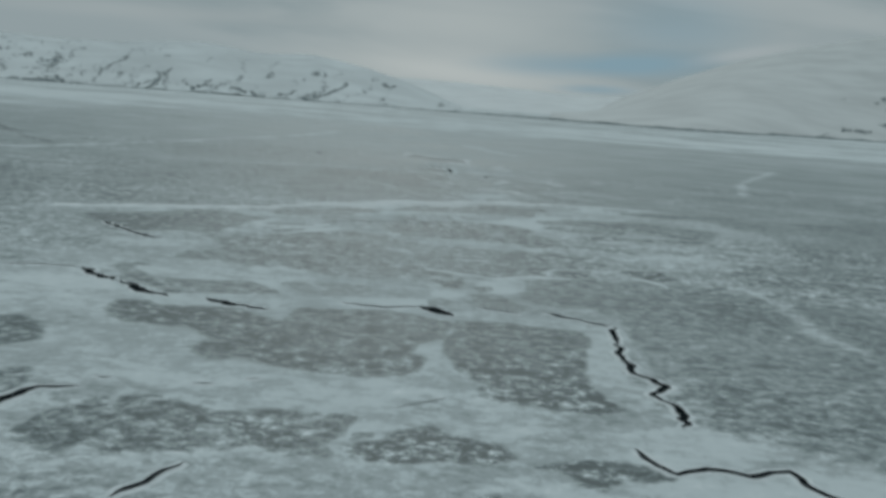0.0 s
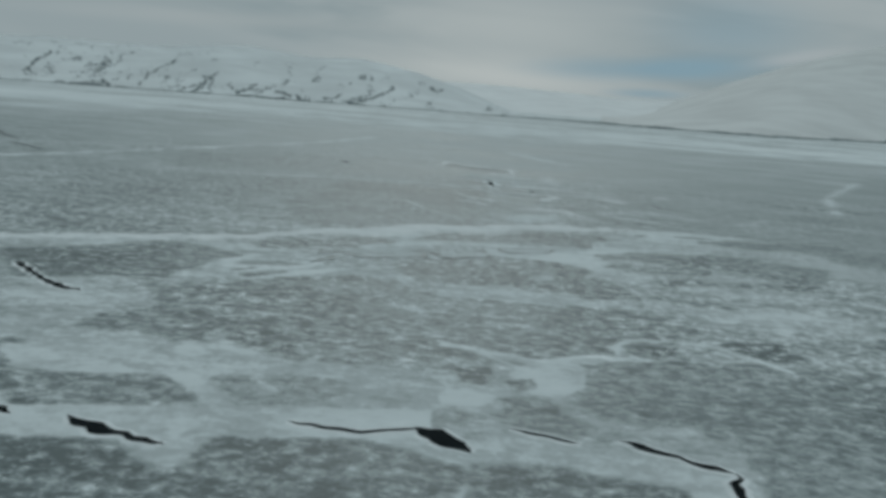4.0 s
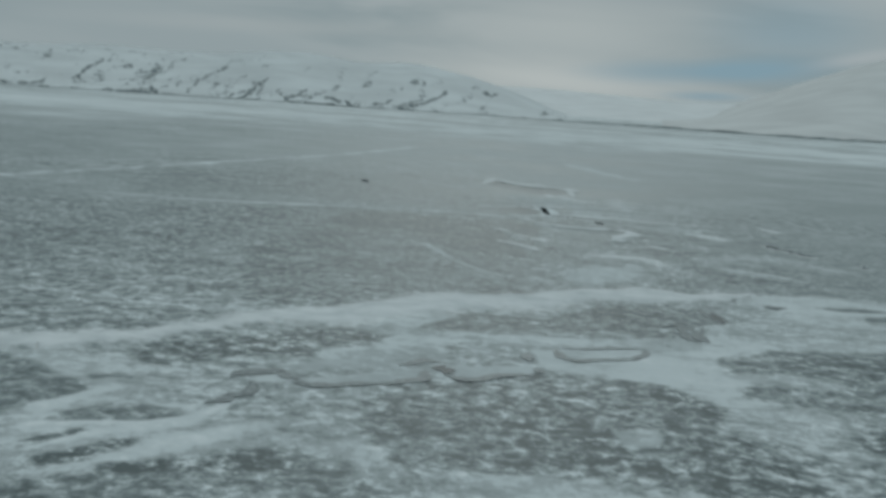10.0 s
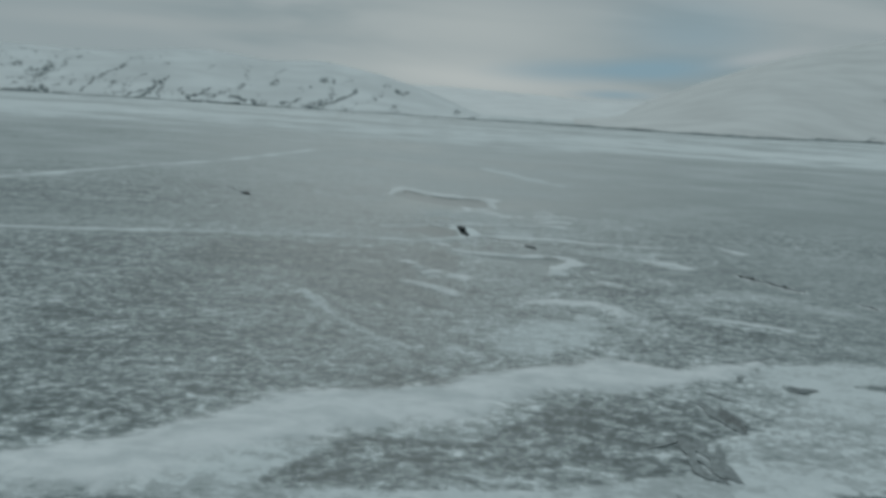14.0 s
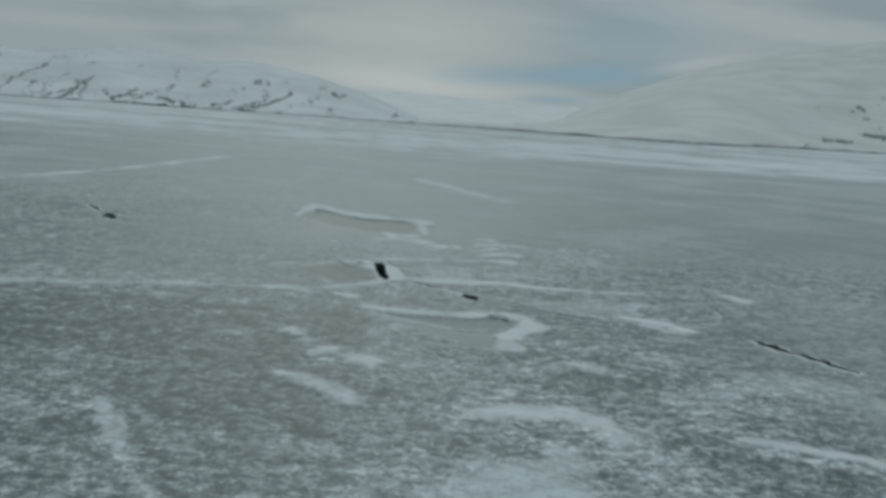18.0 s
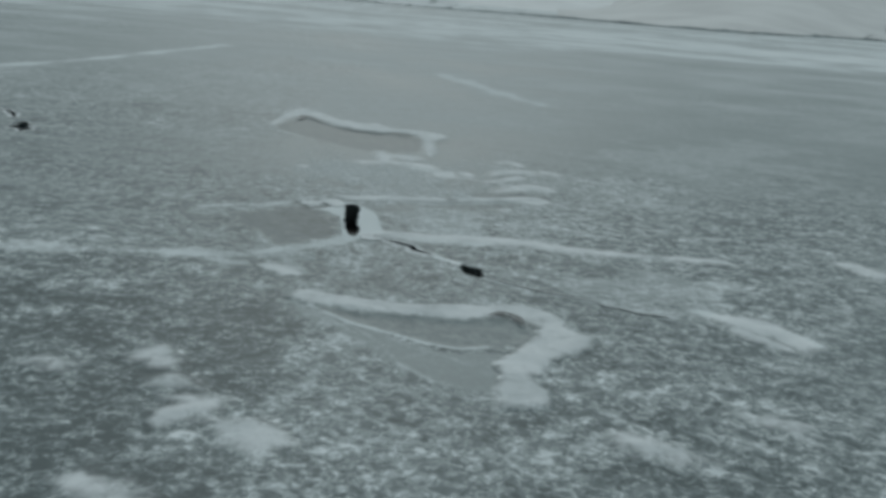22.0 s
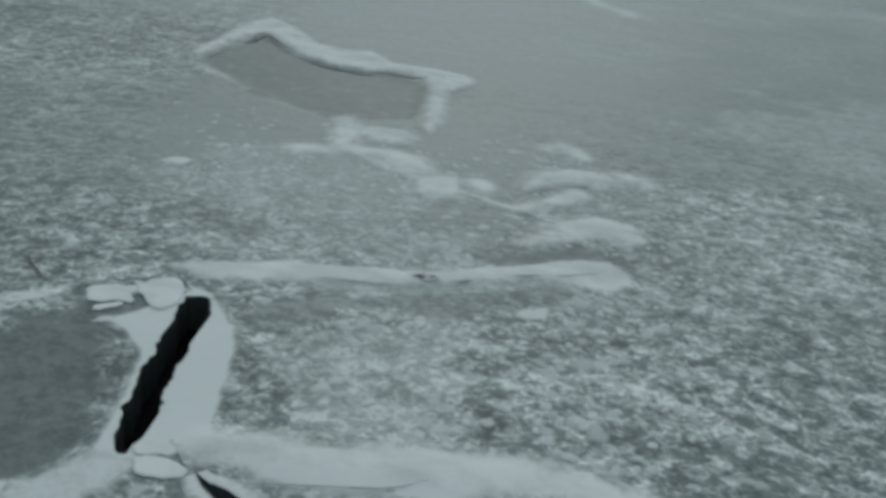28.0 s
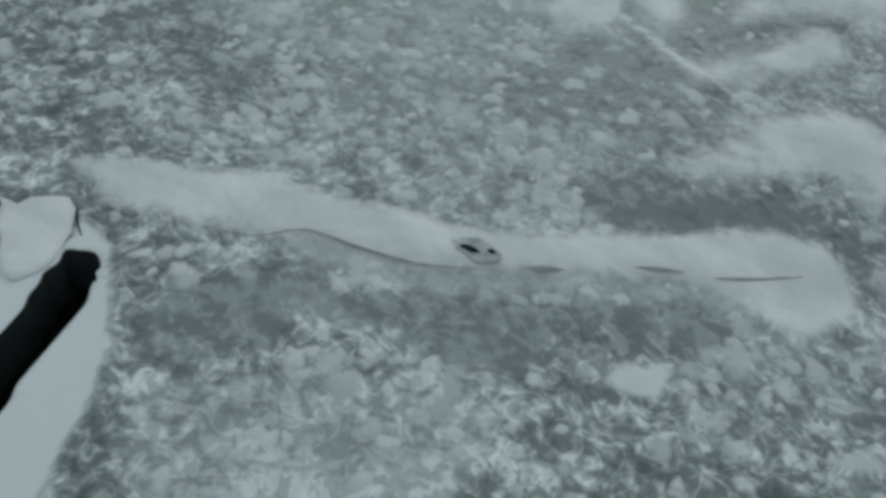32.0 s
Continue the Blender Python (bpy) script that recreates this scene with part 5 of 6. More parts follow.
# ---- cracks ----
def build_crack(line, wide, label, jag=0.5, mat=None, name="ice_crack", lips=True, apron=1.0):
    """A narrow open crack: dark water between two raised, broken lips."""
    step = 0.08
    q = np.array(line, float)
    p = np.concatenate([a + (b - a) * np.linspace(0, 1, max(2, int(np.hypot(*(b - a)) / step)), endpoint=False)[:, None] for a, b in zip(q[:-1], q[1:])] + [q[-1:]])
    way = np.gradient(p, axis=0)
    way /= np.maximum(np.hypot(way[:, 0], way[:, 1]), 1e-6)[:, None]
    side = np.stack([-way[:, 1], way[:, 0]], 1)
    run = np.arange(len(p)) * step
    key = abs(line[0][0] * 3.1 + line[0][1] * 1.7)
    zig = np.interp(run, np.arange(0, run[-1] + 0.6, 0.3), FIELD_A.at(np.arange(0, run[-1] + 0.6, 0.3) * 31.7 + key, key, 1.0)) - 0.5
    p = p + side * (max(wide, 0.15) * jag * 2.4 * zig * np.minimum(1, np.minimum(run, run[-1] - run) * 4))[:, None]
    end = np.minimum(np.minimum(run / 0.5, (run[-1] - run) / 0.5), 1)
    body = 0.5 * wide * end * np.clip(0.1 + 2.0 * FIELD_B.sum(run + key, key, 0.9, 4), 0.35, 1.7) + 0.004
    verts, lip_sets = [], ([], [])
    for k in range(len(p)):
        for a in (-1, 1):
            q = p[k] + side[k] * a * body[k]
            verts.append((q[0], q[1], relief(*q) + 0.036))
    faces = [(2 * k, 2 * k + 1, 2 * k + 3, 2 * k + 2) for k in range(len(p) - 1)]
    thing = tagged(new(name, mesh_of(name, verts, faces, mat or MAT_GAP, False)), label, "ice crack", "cracks in the ice")
    if lips:
        for a in (-1, 1):
            edge, core = [], []
            for k in range(len(p)):
                tall = 0.012 * end[k] * FIELD_C.sum(run[k] + 50 * a, key, 0.35, 2) + 0.01
                for w, h in ((body[k] - 0.01, 0.0), (body[k] + 0.005, tall), (body[k] + 0.1 * apron, tall * 0.8), (body[k] + 0.28 * apron, -0.01)):
                    q = p[k] + side[k] * a * w
                    edge.append((q[0], q[1], relief(*q) + h + 0.01))
                core += [0.9, 1.0, 0.8, 0.0]
            faces = [(4 * k + c, 4 * k + c + 1, 4 * k + c + 5, 4 * k + c + 4)[::a] for k in range(len(p) - 1) for c in range(3)]
            part("lip", mesh_of("lip", edge, faces, MAT_SNOW, core=core), thing, "snow-covered broken edge")
    return thing


OPEN = "narrow dark open crack with snowy broken edges in the ice"
build_crack([(-17.8, 35.25), (-16.7, 35.75), (-14.8, 35.75)], 0.13, OPEN)
build_crack([(-14.8, 35.75), (-13.5, 34.35), (-12.7, 33.85)], 0.39, OPEN)
build_crack([(-12.4, 33.85), (-11.2, 32.55), (-9.9, 31.95)], 0.338, OPEN)
build_crack([(-8.7, 32.15), (-7.5, 31.45), (-6, 31.05)], 0.312, OPEN)
build_crack([(-3.8, 33.15), (-2, 32.85), (-0.6, 33.55)], 0.13, OPEN)
build_crack([(-0.8, 33.55), (0, 33.05), (0.6, 32.25)], 0.468, OPEN)
build_crack([(1.5, 34.05), (3.2, 33.45)], 0.156, OPEN)
build_crack([(4.1, 33.95), (5.5, 33.05), (6.6, 32.55)], 0.208, OPEN)
build_crack([(6.6, 32.55), (6.3, 30.05), (6.2, 27.95), (6.2, 26.55), (6.6, 26.15), (6.9, 25.45), (6.4, 24.45), (6.8, 23.75), (6.9, 22.65), (6.6, 21.85)], 0.2, OPEN, jag=0.7)
build_crack([(5, 20.15), (5.3, 19.15), (5.7, 18.65), (6.5, 19.25), (7.4, 18.95), (8.5, 19.45), (8.7, 18.45), (9.1, 18.05), (9.6, 17.15)], 0.13, OPEN)
build_crack([(-10.6, 19.15), (-10.1, 20.95), (-9.9, 21.25), (-9, 21.5)], 0.208, OPEN)
build_crack([(-9, 22.35), (-8.5, 22.45)], 0.104, OPEN)
build_crack([(-6.4, 22.35), (-5.8, 22.45)], 0.078, OPEN)
build_crack([(-5.1, 23.05), (-4.7, 23.25)], 0.104, OPEN)
build_crack([(-6, 15.45), (-5.6, 16.25), (-5.3, 16.95), (-5.1, 17.35)], 0.117, OPEN)
build_crack([(-18.5, 47.9), (-17.3, 46.8), (-16.1, 45.3), (-14.95, 44.45), (-13.95, 44.03)], 0.3, OPEN)
build_crack([(14, 92), (15.1, 90.2), (16.2, 87.9)], 0.338, OPEN)
build_crack([(17.9, 86.2), (18.6, 85.2)], 0.312, OPEN)
build_crack([(-60.71, 121.1), (-55.52, 113.7), (-51.97, 109.79)], 0.5, "dark slushy crack in far grey ice", mat=MAT_SLUSH_SHADE, lips=False)
build_crack([(-50.53, 105.49), (-47.8, 102.81), (-45.55, 100.85), (-43.41, 98.99)], 0.4, "dark slushy crack in far grey ice", mat=MAT_SLUSH_SHADE, lips=False)
build_crack([(-16.9, 115.2), (-15.9, 112.8)], 0.546, OPEN)
build_crack([(-19.2, 118.6), (-17.8, 116.4)], 0.195, OPEN)
build_crack([(1.34, 99.31), (1.52, 99.11), (1.76, 98.98), (2.02, 98.8), (2.25, 98.55), (2.45, 98.2), (2.6, 98.1), (2.85, 97.9)], 0.13, OPEN, jag=0.5)

CLOSED = "thin grey refrozen crack winding through the snow"
build_crack([(-7.53, 53.29), (-7.45, 53.59), (-7.22, 53.85), (-7.18, 54.14), (-6.79, 54.34), (-6.75, 54.75), (-6.87, 55.15), (-7.08, 55.34)], 0.374, CLOSED, jag=0.3, mat=MAT_SEAM_SHADE, lips=False)
build_crack([(-7.71, 55.55), (-7.47, 55.9), (-7.16, 56.24), (-6.58, 56.45), (-6.25, 56.1), (-5.83, 55.99)], 0.442, CLOSED, jag=0.3, mat=MAT_SEAM_SHADE, lips=False)
build_crack([(-6.08, 55.64), (-5.68, 55.57), (-4.97, 55.72), (-4.32, 56.05), (-3.62, 56.32), (-3.17, 56.59), (-2.8, 56.98), (-2.62, 57.22), (-2.7, 58.12)], 0.312, CLOSED, jag=0.3, mat=MAT_SEAM_SHADE, lips=False)
build_crack([(-3.51, 58.18), (-3.17, 58.58), (-2.82, 58.98), (-2.3, 58.85)], 0.272, CLOSED, jag=0.3, mat=MAT_SEAM_SHADE, lips=False)
build_crack([(-2.15, 58.7), (-2.25, 58.34), (-2.02, 58.11), (-2.04, 57.72)], 0.51, CLOSED, jag=0.3, mat=MAT_SLUSH_SHADE, lips=False)
build_crack([(-1.99, 57.66), (-1.52, 57.56), (-0.88, 57.72), (-0.64, 58.08), (-0.19, 58.34), (0.4, 58.6)], 0.374, CLOSED, jag=0.3, mat=MAT_SEAM_SHADE, lips=False)
build_crack([(0.26, 61.01), (0.17, 60.52), (0.29, 59.9)], 0.306, CLOSED, jag=0.3, mat=MAT_SEAM_SHADE, lips=False)
build_crack([(0.49, 59.34), (0.6, 58.97), (0.7, 58.8)], 0.51, CLOSED, jag=0.3, mat=MAT_SEAM_SHADE, lips=False)
build_crack([(1.08, 61.77), (1.23, 60.87), (1.52, 60.6), (1.95, 60.66), (2.7, 61.03), (3.54, 61.4), (3.89, 61.89), (4.11, 62.44), (4, 62.86)], 0.234, CLOSED, jag=0.3, mat=MAT_SEAM_SHADE, lips=False)
build_crack([(1.24, 61.97), (2.01, 62.03), (2.96, 62.56), (3.92, 62.88)], 0.204, CLOSED, jag=0.3, mat=MAT_SEAM_SHADE, lips=False)
build_crack([(6.03, 67.27), (6.13, 66.33), (6.21, 65.32), (6.42, 64.64)], 0.306, CLOSED, jag=0.3, mat=MAT_SEAM_SHADE, lips=False)
build_crack([(7.3, 69.77), (7.41, 68.83), (7.47, 67.8)], 0.34, CLOSED, jag=0.3, mat=MAT_SLUSH_SHADE, lips=False)
build_crack([(4.83, 63.82), (5, 63.35)], 0.34, CLOSED, jag=0.3, mat=MAT_SEAM_SHADE, lips=False)
build_crack([(9.86, 71.98), (10.46, 71.97), (10.86, 71.96)], 0.374, CLOSED, jag=0.3, mat=MAT_SEAM_SHADE, lips=False)
build_crack([(8.99, 73.14), (9.53, 74.11), (10.14, 75.36)], 0.425, CLOSED, jag=0.3, mat=MAT_SEAM_SHADE, lips=False)
build_crack([(9.3, 73.7), (10.3, 75.6)], 0.26, CLOSED, mat=MAT_SEAM_SHADE, lips=True, apron=0.5)
build_crack([(6.6, 67), (6.3, 65.8), (6.5, 64.6)], 0.13, CLOSED, mat=MAT_SEAM_SHADE, lips=False, apron=0.5)
build_crack([(7.4, 70), (7.6, 69), (7.7, 68.1)], 0.117, CLOSED, mat=MAT_SEAM_SHADE, lips=False, apron=0.5)
build_crack([(5.87, 67.14), (5.85, 65.82), (6.2, 64.71)], 0.16, CLOSED, mat=MAT_SEAM_SHADE, lips=False, apron=0.5)
build_crack([(6.84, 70.44), (7.09, 69.18), (7.25, 68.48), (7.37, 67.74)], 0.2, CLOSED, mat=MAT_SEAM_SHADE, lips=False, apron=0.5)
build_crack([(8.56, 72.36), (9.49, 74.56), (10.6, 75.77)], 0.16, CLOSED, mat=MAT_SEAM_SHADE, lips=False, apron=0.5)
build_crack([(7.21, 71.18), (7.67, 70.69), (8.01, 70.3)], 0.12, CLOSED, mat=MAT_SEAM_SHADE, lips=False, apron=0.5)
build_crack([(4.6, 66.28), (5.68, 67.11), (5.67, 65.16), (6.2, 64.5)], 0.16, CLOSED, mat=MAT_SEAM_SHADE, lips=False, apron=0.5)
build_crack([(-6.33, 22.5), (-5.74, 22.55)], 0.05, CLOSED, mat=MAT_SEAM_SHADE, lips=False, apron=0.5)
build_crack([(-1.04, 21.61), (-0.19, 22.26), (0.48, 22.88)], 0.07, CLOSED, mat=MAT_SEAM_SHADE, lips=False, apron=0.5)
build_crack([(4.3, 96.1), (5.3, 95.6), (6.9, 94.8), (8.2, 94.1), (9, 94)], 0.091, CLOSED, mat=MAT_SEAM_SHADE, lips=False, apron=0.5)
build_crack([(0.85, 99.76), (1.04, 99.59), (1.26, 99.31)], 0.078, CLOSED, mat=MAT_SEAM_SHADE, lips=False, apron=0.5)

build_crack([(-3.68, 104.28), (-3.23, 104.09), (-2.76, 103.56), (-2.43, 103.38)], 0.05, "wet dark slushy crack beside the open lead", mat=MAT_SLUSH_SHADE, lips=False)


# ---- snow plates beside the long lead ----
def build_plate(ring, seed):
    rng = random.Random(seed)
    ring = [tuple(q) for q in curve_through(ring + ring[:1], 0.1)[:-1]]
    ring = [(px + rng.uniform(-0.025, 0.025), py + rng.uniform(-0.025, 0.025)) for px, py in ring]
    n = len(ring)
    cx, cy = np.mean(ring, 0)
    base = relief(cx, cy) + 0.02
    verts = [(px, py, base) for px, py in ring] + [(px, py, base + 0.018) for px, py in ring]
    verts += [(cx + 0.8 * (px - cx), cy + 0.8 * (py - cy), base + 0.022) for px, py in ring] + [(cx, cy, base + 0.022)]
    faces = [(k, (k + 1) % n, n + (k + 1) % n, n + k) for k in range(n)] + [(n + k, n + (k + 1) % n, 2 * n + (k + 1) % n, 2 * n + k) for k in range(n)]
    faces += [(2 * n + k, 2 * n + (k + 1) % n, 3 * n) for k in range(n)]
    faces = [f[::-1] for f in faces]
    tagged(new("snow_plate", mesh_of("snow_plate", verts, faces, MAT_SNOW, core=[1.0] * len(verts))), "rounded white snow plate edged by dark slush", "snow plate", "snow plates beside the lead")



build_plate([(-1.85, 103.2), (-1.9, 103.44), (-1.76, 103.52), (-1.53, 103.65), (-1.37, 103.53), (-1.37, 103.41), (-1.25, 103.4), (-1.12, 103.32), (-1.05, 103.17), (-1.12, 103.08), (-1.25, 103.11), (-1.63, 102.99), (-1.78, 103.05)], 2)
build_plate([(-1.35, 103.81), (-1.13, 103.83), (-0.97, 104.02), (-0.74, 104.12), (-0.59, 104), (-0.43, 103.74), (-0.39, 103.51), (-0.38, 103.19), (-0.55, 103.02), (-0.79, 103.1), (-0.98, 103.38), (-1.15, 103.44), (-1.2, 103.61)], 3)
build_plate([(-1.51, 102.74), (-1.53, 102.85), (-1.44, 102.95), (-1.23, 103.08), (-1.18, 103), (-1.3, 102.85), (-1.44, 102.75)], 4)
build_plate([(0.44, 99.63), (0.5, 99.81), (0.74, 99.85), (0.98, 99.69), (0.95, 99.55), (0.69, 99.53), (0.53, 99.5)], 5)
build_plate([(0.52, 99.4), (0.69, 99.47), (0.96, 99.46), (1.17, 99.37), (1.27, 99.26), (1.09, 99.14), (0.79, 99.12), (0.61, 99.22)], 6)
build_crack([(-0.58, 104.06), (-0.44, 103.86), (-0.3, 103.74)], 0.06, "small black gap at the tip of the open lead", jag=0.1, mat=MAT_GAP, lips=False)
build_crack([(-1.68, 102.62), (-1.45, 102.55), (-1.16, 102.64), (-0.93, 102.89)], 0.02, "wet dark slushy crack beside the open lead", mat=MAT_SLUSH_SHADE, lips=False)


# ---- loose crusts of snow over the ice ----
def build_crusts(x0, x1, y0, y1, count, seed, size=0.1, single=0):
    rng = np.random.RandomState(seed)
    x, y = rng.uniform(x0, x1, count), rng.uniform(y0, y1, count)
    s = snow_cover(x, y)
    want = smooth(s, 0.28, 0.44) * (1 - smooth(s, 0.6, 0.75)) * (0.25 + 1.1 * smooth(FIELD_A.sum(x, y, 1.7, 3), 0.35, 0.62))
    fade = smooth(np.minimum(np.minimum(x - x0, x1 - x), np.minimum(y - y0, y1 - y)), 0, 5)
    ok = rng.rand(count) < want * (0.1 + 0.9 * fade)
    for ring in (LEAD, SQUARE_LEAD):
        ok &= inside(x, y, ring) < -0.3
    x, y = x[ok], y[ok]
    n, sides = len(x), 14
    r = size * np.exp(0.35 * rng.randn(n))
    long = 1 + 0.5 * rng.rand(n)
    turn = rng.rand(n) * 6.28
    angle = np.arange(sides) * 2 * math.pi / sides
    wave = 1 + sum(0.8 / k ** 0.8 * (rng.rand(n, 1) - 0.5) * np.cos(k * angle[None] + rng.rand(n, 1) * 6.28) for k in (2, 3, 4, 5))
    cx, cy = r[:, None] * wave * long[:, None] * np.cos(angle), r[:, None] * wave * np.sin(angle)
    ox = x[:, None] + cx * np.cos(turn)[:, None] - cy * np.sin(turn)[:, None]
    oy = y[:, None] + cx * np.sin(turn)[:, None] + cy * np.cos(turn)[:, None]
    thick = np.minimum(0.006 + 0.12 * r * rng.rand(n), 0.025)
    verts = np.zeros((n, 2 * sides + 1, 3))
    verts[:, :sides, 0], verts[:, :sides, 1] = ox, oy
    verts[:, :sides, 2] = relief(ox, oy) + 0.008
    ix, iy = x[:, None] + 0.6 * (ox - x[:, None]), y[:, None] + 0.6 * (oy - y[:, None])
    verts[:, sides:2 * sides, 0], verts[:, sides:2 * sides, 1] = ix, iy
    verts[:, sides:2 * sides, 2] = relief(ix, iy) + 0.012 + thick[:, None]
    verts[:, -1, 0], verts[:, -1, 1], verts[:, -1, 2] = x, y, relief(x, y) + 0.014 + thick
    one = [(a, (a + 1) % sides, sides + (a + 1) % sides, sides + a) for a in range(sides)]
    cap = [(sides + a, sides + (a + 1) % sides, 2 * sides) for a in range(sides)]
    core = np.ones((n, 2 * sides + 1), np.float32)
    core[:, :sides] = 0.25
    core[:, sides:2 * sides] = rng.uniform(0.45, 0.85, (n, sides))
    # the ones nearest the end of the flight are pieces of their own
    order = np.argsort(np.hypot(x - 3.4, y - 103.0)) if single else np.arange(n)
    for k in order[:single]:
        me = mesh_of("snow_crust", verts[k], one + cap, MAT_CRUST, core=core[k])
        part("snow_crust", me, bpy.data.objects["ice_sheet"])
    rest = order[single:]
    verts, core, n = verts[rest], core[rest], len(rest)
    shift = (np.arange(n) * (2 * sides + 1))[:, None, None]
    faces = [tuple(f) for f in (np.array(one)[None] + shift).reshape(-1, 4).tolist()] + [tuple(f) for f in (np.array(cap)[None] + shift).reshape(-1, 3).tolist()]
    me = mesh_of("snow_crusts", verts.reshape(-1, 3).tolist(), faces, MAT_CRUST, core=core.ravel())
    tagged(new("snow_crusts", me), "scattered thin pale crusts of snow on grey ice", "snow crust", kind="stuff")


build_crusts(-5, 9, 95, 116, 6600, 1, 0.075, 290)
build_crusts(-17, -4, 74, 100, 700, 2, 0.16)


# ---- hills round the lake ----
def build_hill(name, profile, start, end, near, far, crest, mat, label, seed, rock, rough=0.05, fine=6):
    """A snowy hill as seen round the lake: profile gives its crest's height in degrees over azimuth."""
    az = np.linspace(start, end, max(40, int((end - start) * fine)))
    top = np.interp(az, [a for a, _ in profile], [h for _, h in profile])
    d = near + (far - near) * np.linspace(0, 1, 110) ** 1.3
    aa, dd = np.meshgrid(np.radians(az), d, indexing="ij")
    wave = 1 + 0.05 * (FIELD_A.sum(aa * 400, aa * 0, 30, 3) - 0.5)
    push = 240 * smooth(np.degrees(aa), 14, 26)
    dd = dd * wave
    x, y = (dd + push) * np.sin(aa), (dd + push) * np.cos(aa)
    u = np.clip((dd - near) / (crest - near), 0, None)
    shape = np.where(u < 1, smooth(u, -0.25, 1.05) * 1.0, 1 - 0.35 * smooth(u, 1, 3))
    shape = shape - shape[:, :1] * (1 - np.clip(u, 0, 1))
    tall = np.tan(np.radians(np.maximum(top, 0)))[:, None] * (crest + push) + 7.5
    tall = tall * np.clip((top + 0.9) / 0.9, 0, 1)[:, None]
    lump = FIELD_B.sum(x + seed * 200, y, 160, 5) - 0.5 + 0.35 * (FIELD_A.sum(x, y + seed * 77, 32, 3) - 0.5)
    gully = np.abs(FIELD_C.sum(x * 1.0 + y * 0.35 + seed * 90, y * 0.25, 70, 4) - 0.5)
    z = tall * shape * (1 + rough * 4 * lump) - tall * rough * 4 * gully * smooth(u, 0, 0.3) * (1 - smooth(u, 0.7, 1.0)) - 0.3
    n, m = x.shape
    verts = np.stack([x, y, z], -1).reshape(-1, 3)
    cell = (np.arange(n - 1)[:, None] * m + np.arange(m - 1)[None]).ravel()
    faces = np.stack([cell, cell + 1, cell + m + 1, cell + m], 1)[:, ::-1]
    me = mesh_of(name, verts.tolist(), faces.tolist(), mat)
    store = me.attributes.new("rock", "FLOAT", "POINT")
    store.data.foreach_set("value", np.clip(rock(np.degrees(aa), u, np.degrees(np.arctan2(z - 8, dd + push))), 0, 1).ravel())
    return tagged(new(name, me), label, "hill", kind="structure")


LEFT_CREST = [(-75, 1.2), (-55, 1.6), (-40, 1.5), (-31.7, 1.56), (-27.5, 1.68), (-24.5, 1.73), (-22.3, 1.65), (-19.8, 1.75), (-17.5, 2.15), (-15.2, 2.19), (-12.6, 1.92), (-8.6, 1.97), (-5.5, 1.55), (-3.1, 0.9), (-1, 0.15), (0.4, -0.7), (1.5, -0.9)]
RIGHT_CREST = [(6, -0.3), (9, 0.2), (10.5, 1.0), (13.4, 2.2), (16.7, 3.4), (19.8, 4.3), (22.8, 5.0), (25.8, 5.4), (30, 5.5), (40, 5.0), (60, 4.0), (80, 3.0)]
# bare rock on the slopes: azimuth and height in degrees
RIBS = []
RIBS.append((0.5, [(-31.26, -0.12), (-30.72, -0.17), (-29.88, -0.04)]))
RIBS.append((0.9, [(-30.99, -0.67), (-30.16, -0.7), (-29.32, -0.61), (-28.9, -0.4)]))
RIBS.append((0.4, [(-30.86, -0.63), (-29.6, -0.33), (-28.18, -0.07), (-27.61, 0.03)]))
RIBS.append((0.35, [(-28.18, -0.22), (-27.89, -0.66)]))
RIBS.append((0.9, [(-27.46, -0.33), (-27.17, 0.16), (-26.73, 0.56), (-26.3, 0.84)]))
RIBS.append((0.6, [(-30.7, 1.18), (-30.15, 1.14)]))
RIBS.append((0.6, [(-30.29, 1.45), (-29.73, 1.53)]))
RIBS.append((0.65, [(-29.65, 0.97), (-29.09, 1.01), (-29.09, 1.23)]))
RIBS.append((0.55, [(-28.18, 1.21), (-27.61, 1.35), (-27.17, 1.17)]))
RIBS.append((0.5, [(-26.3, 1.46), (-25.86, 1.43)]))
RIBS.append((0.5, [(-25.12, 1.46), (-24.22, 1.47), (-24.15, 1.23)]))
RIBS.append((0.45, [(-24.51, 0.98), (-24.06, 1.23)]))
RIBS.append((0.7, [(-24.05, 0.3), (-23.3, 0.6), (-22.53, 0.75)]))
RIBS.append((0.6, [(-23.68, 0.04), (-23.14, 0.36), (-22.53, 0.66)]))
RIBS.append((0.6, [(-23.15, 1.15), (-22.53, 0.91), (-22.47, 0.76)]))
RIBS.append((0.45, [(-23.46, 1.37), (-22.24, 1.63), (-21.62, 1.46)]))
RIBS.append((0.6, [(-22.69, 0.96), (-21.92, 1.24)]))
RIBS.append((0.7, [(-25.19, -0.16), (-24.5, -0.05), (-24.35, -0.1)]))
RIBS.append((0.6, [(-27.02, -0.39), (-26.73, -0.37)]))
RIBS.append((1.1, [(-24.34, -0.73), (-23.67, -0.62), (-23.37, -0.45), (-23.12, -0.75)]))
RIBS.append((0.7, [(-22.19, -0.78), (-21.51, -0.67), (-21.12, -0.1), (-20.34, 0.5), (-19.57, 0.98)]))
RIBS.append((0.5, [(-20.65, -0.06), (-20.08, 0.2)]))
RIBS.append((0.6, [(-19.06, 0.08), (-18.44, 0.58)]))
RIBS.append((0.5, [(-18.78, 1.32), (-17.83, 1.52), (-17.36, 1.85)]))
RIBS.append((0.8, [(-19.26, -0.84), (-18.89, -0.52), (-18.09, -0.31), (-17.62, -0.01), (-17.15, 0.57)]))
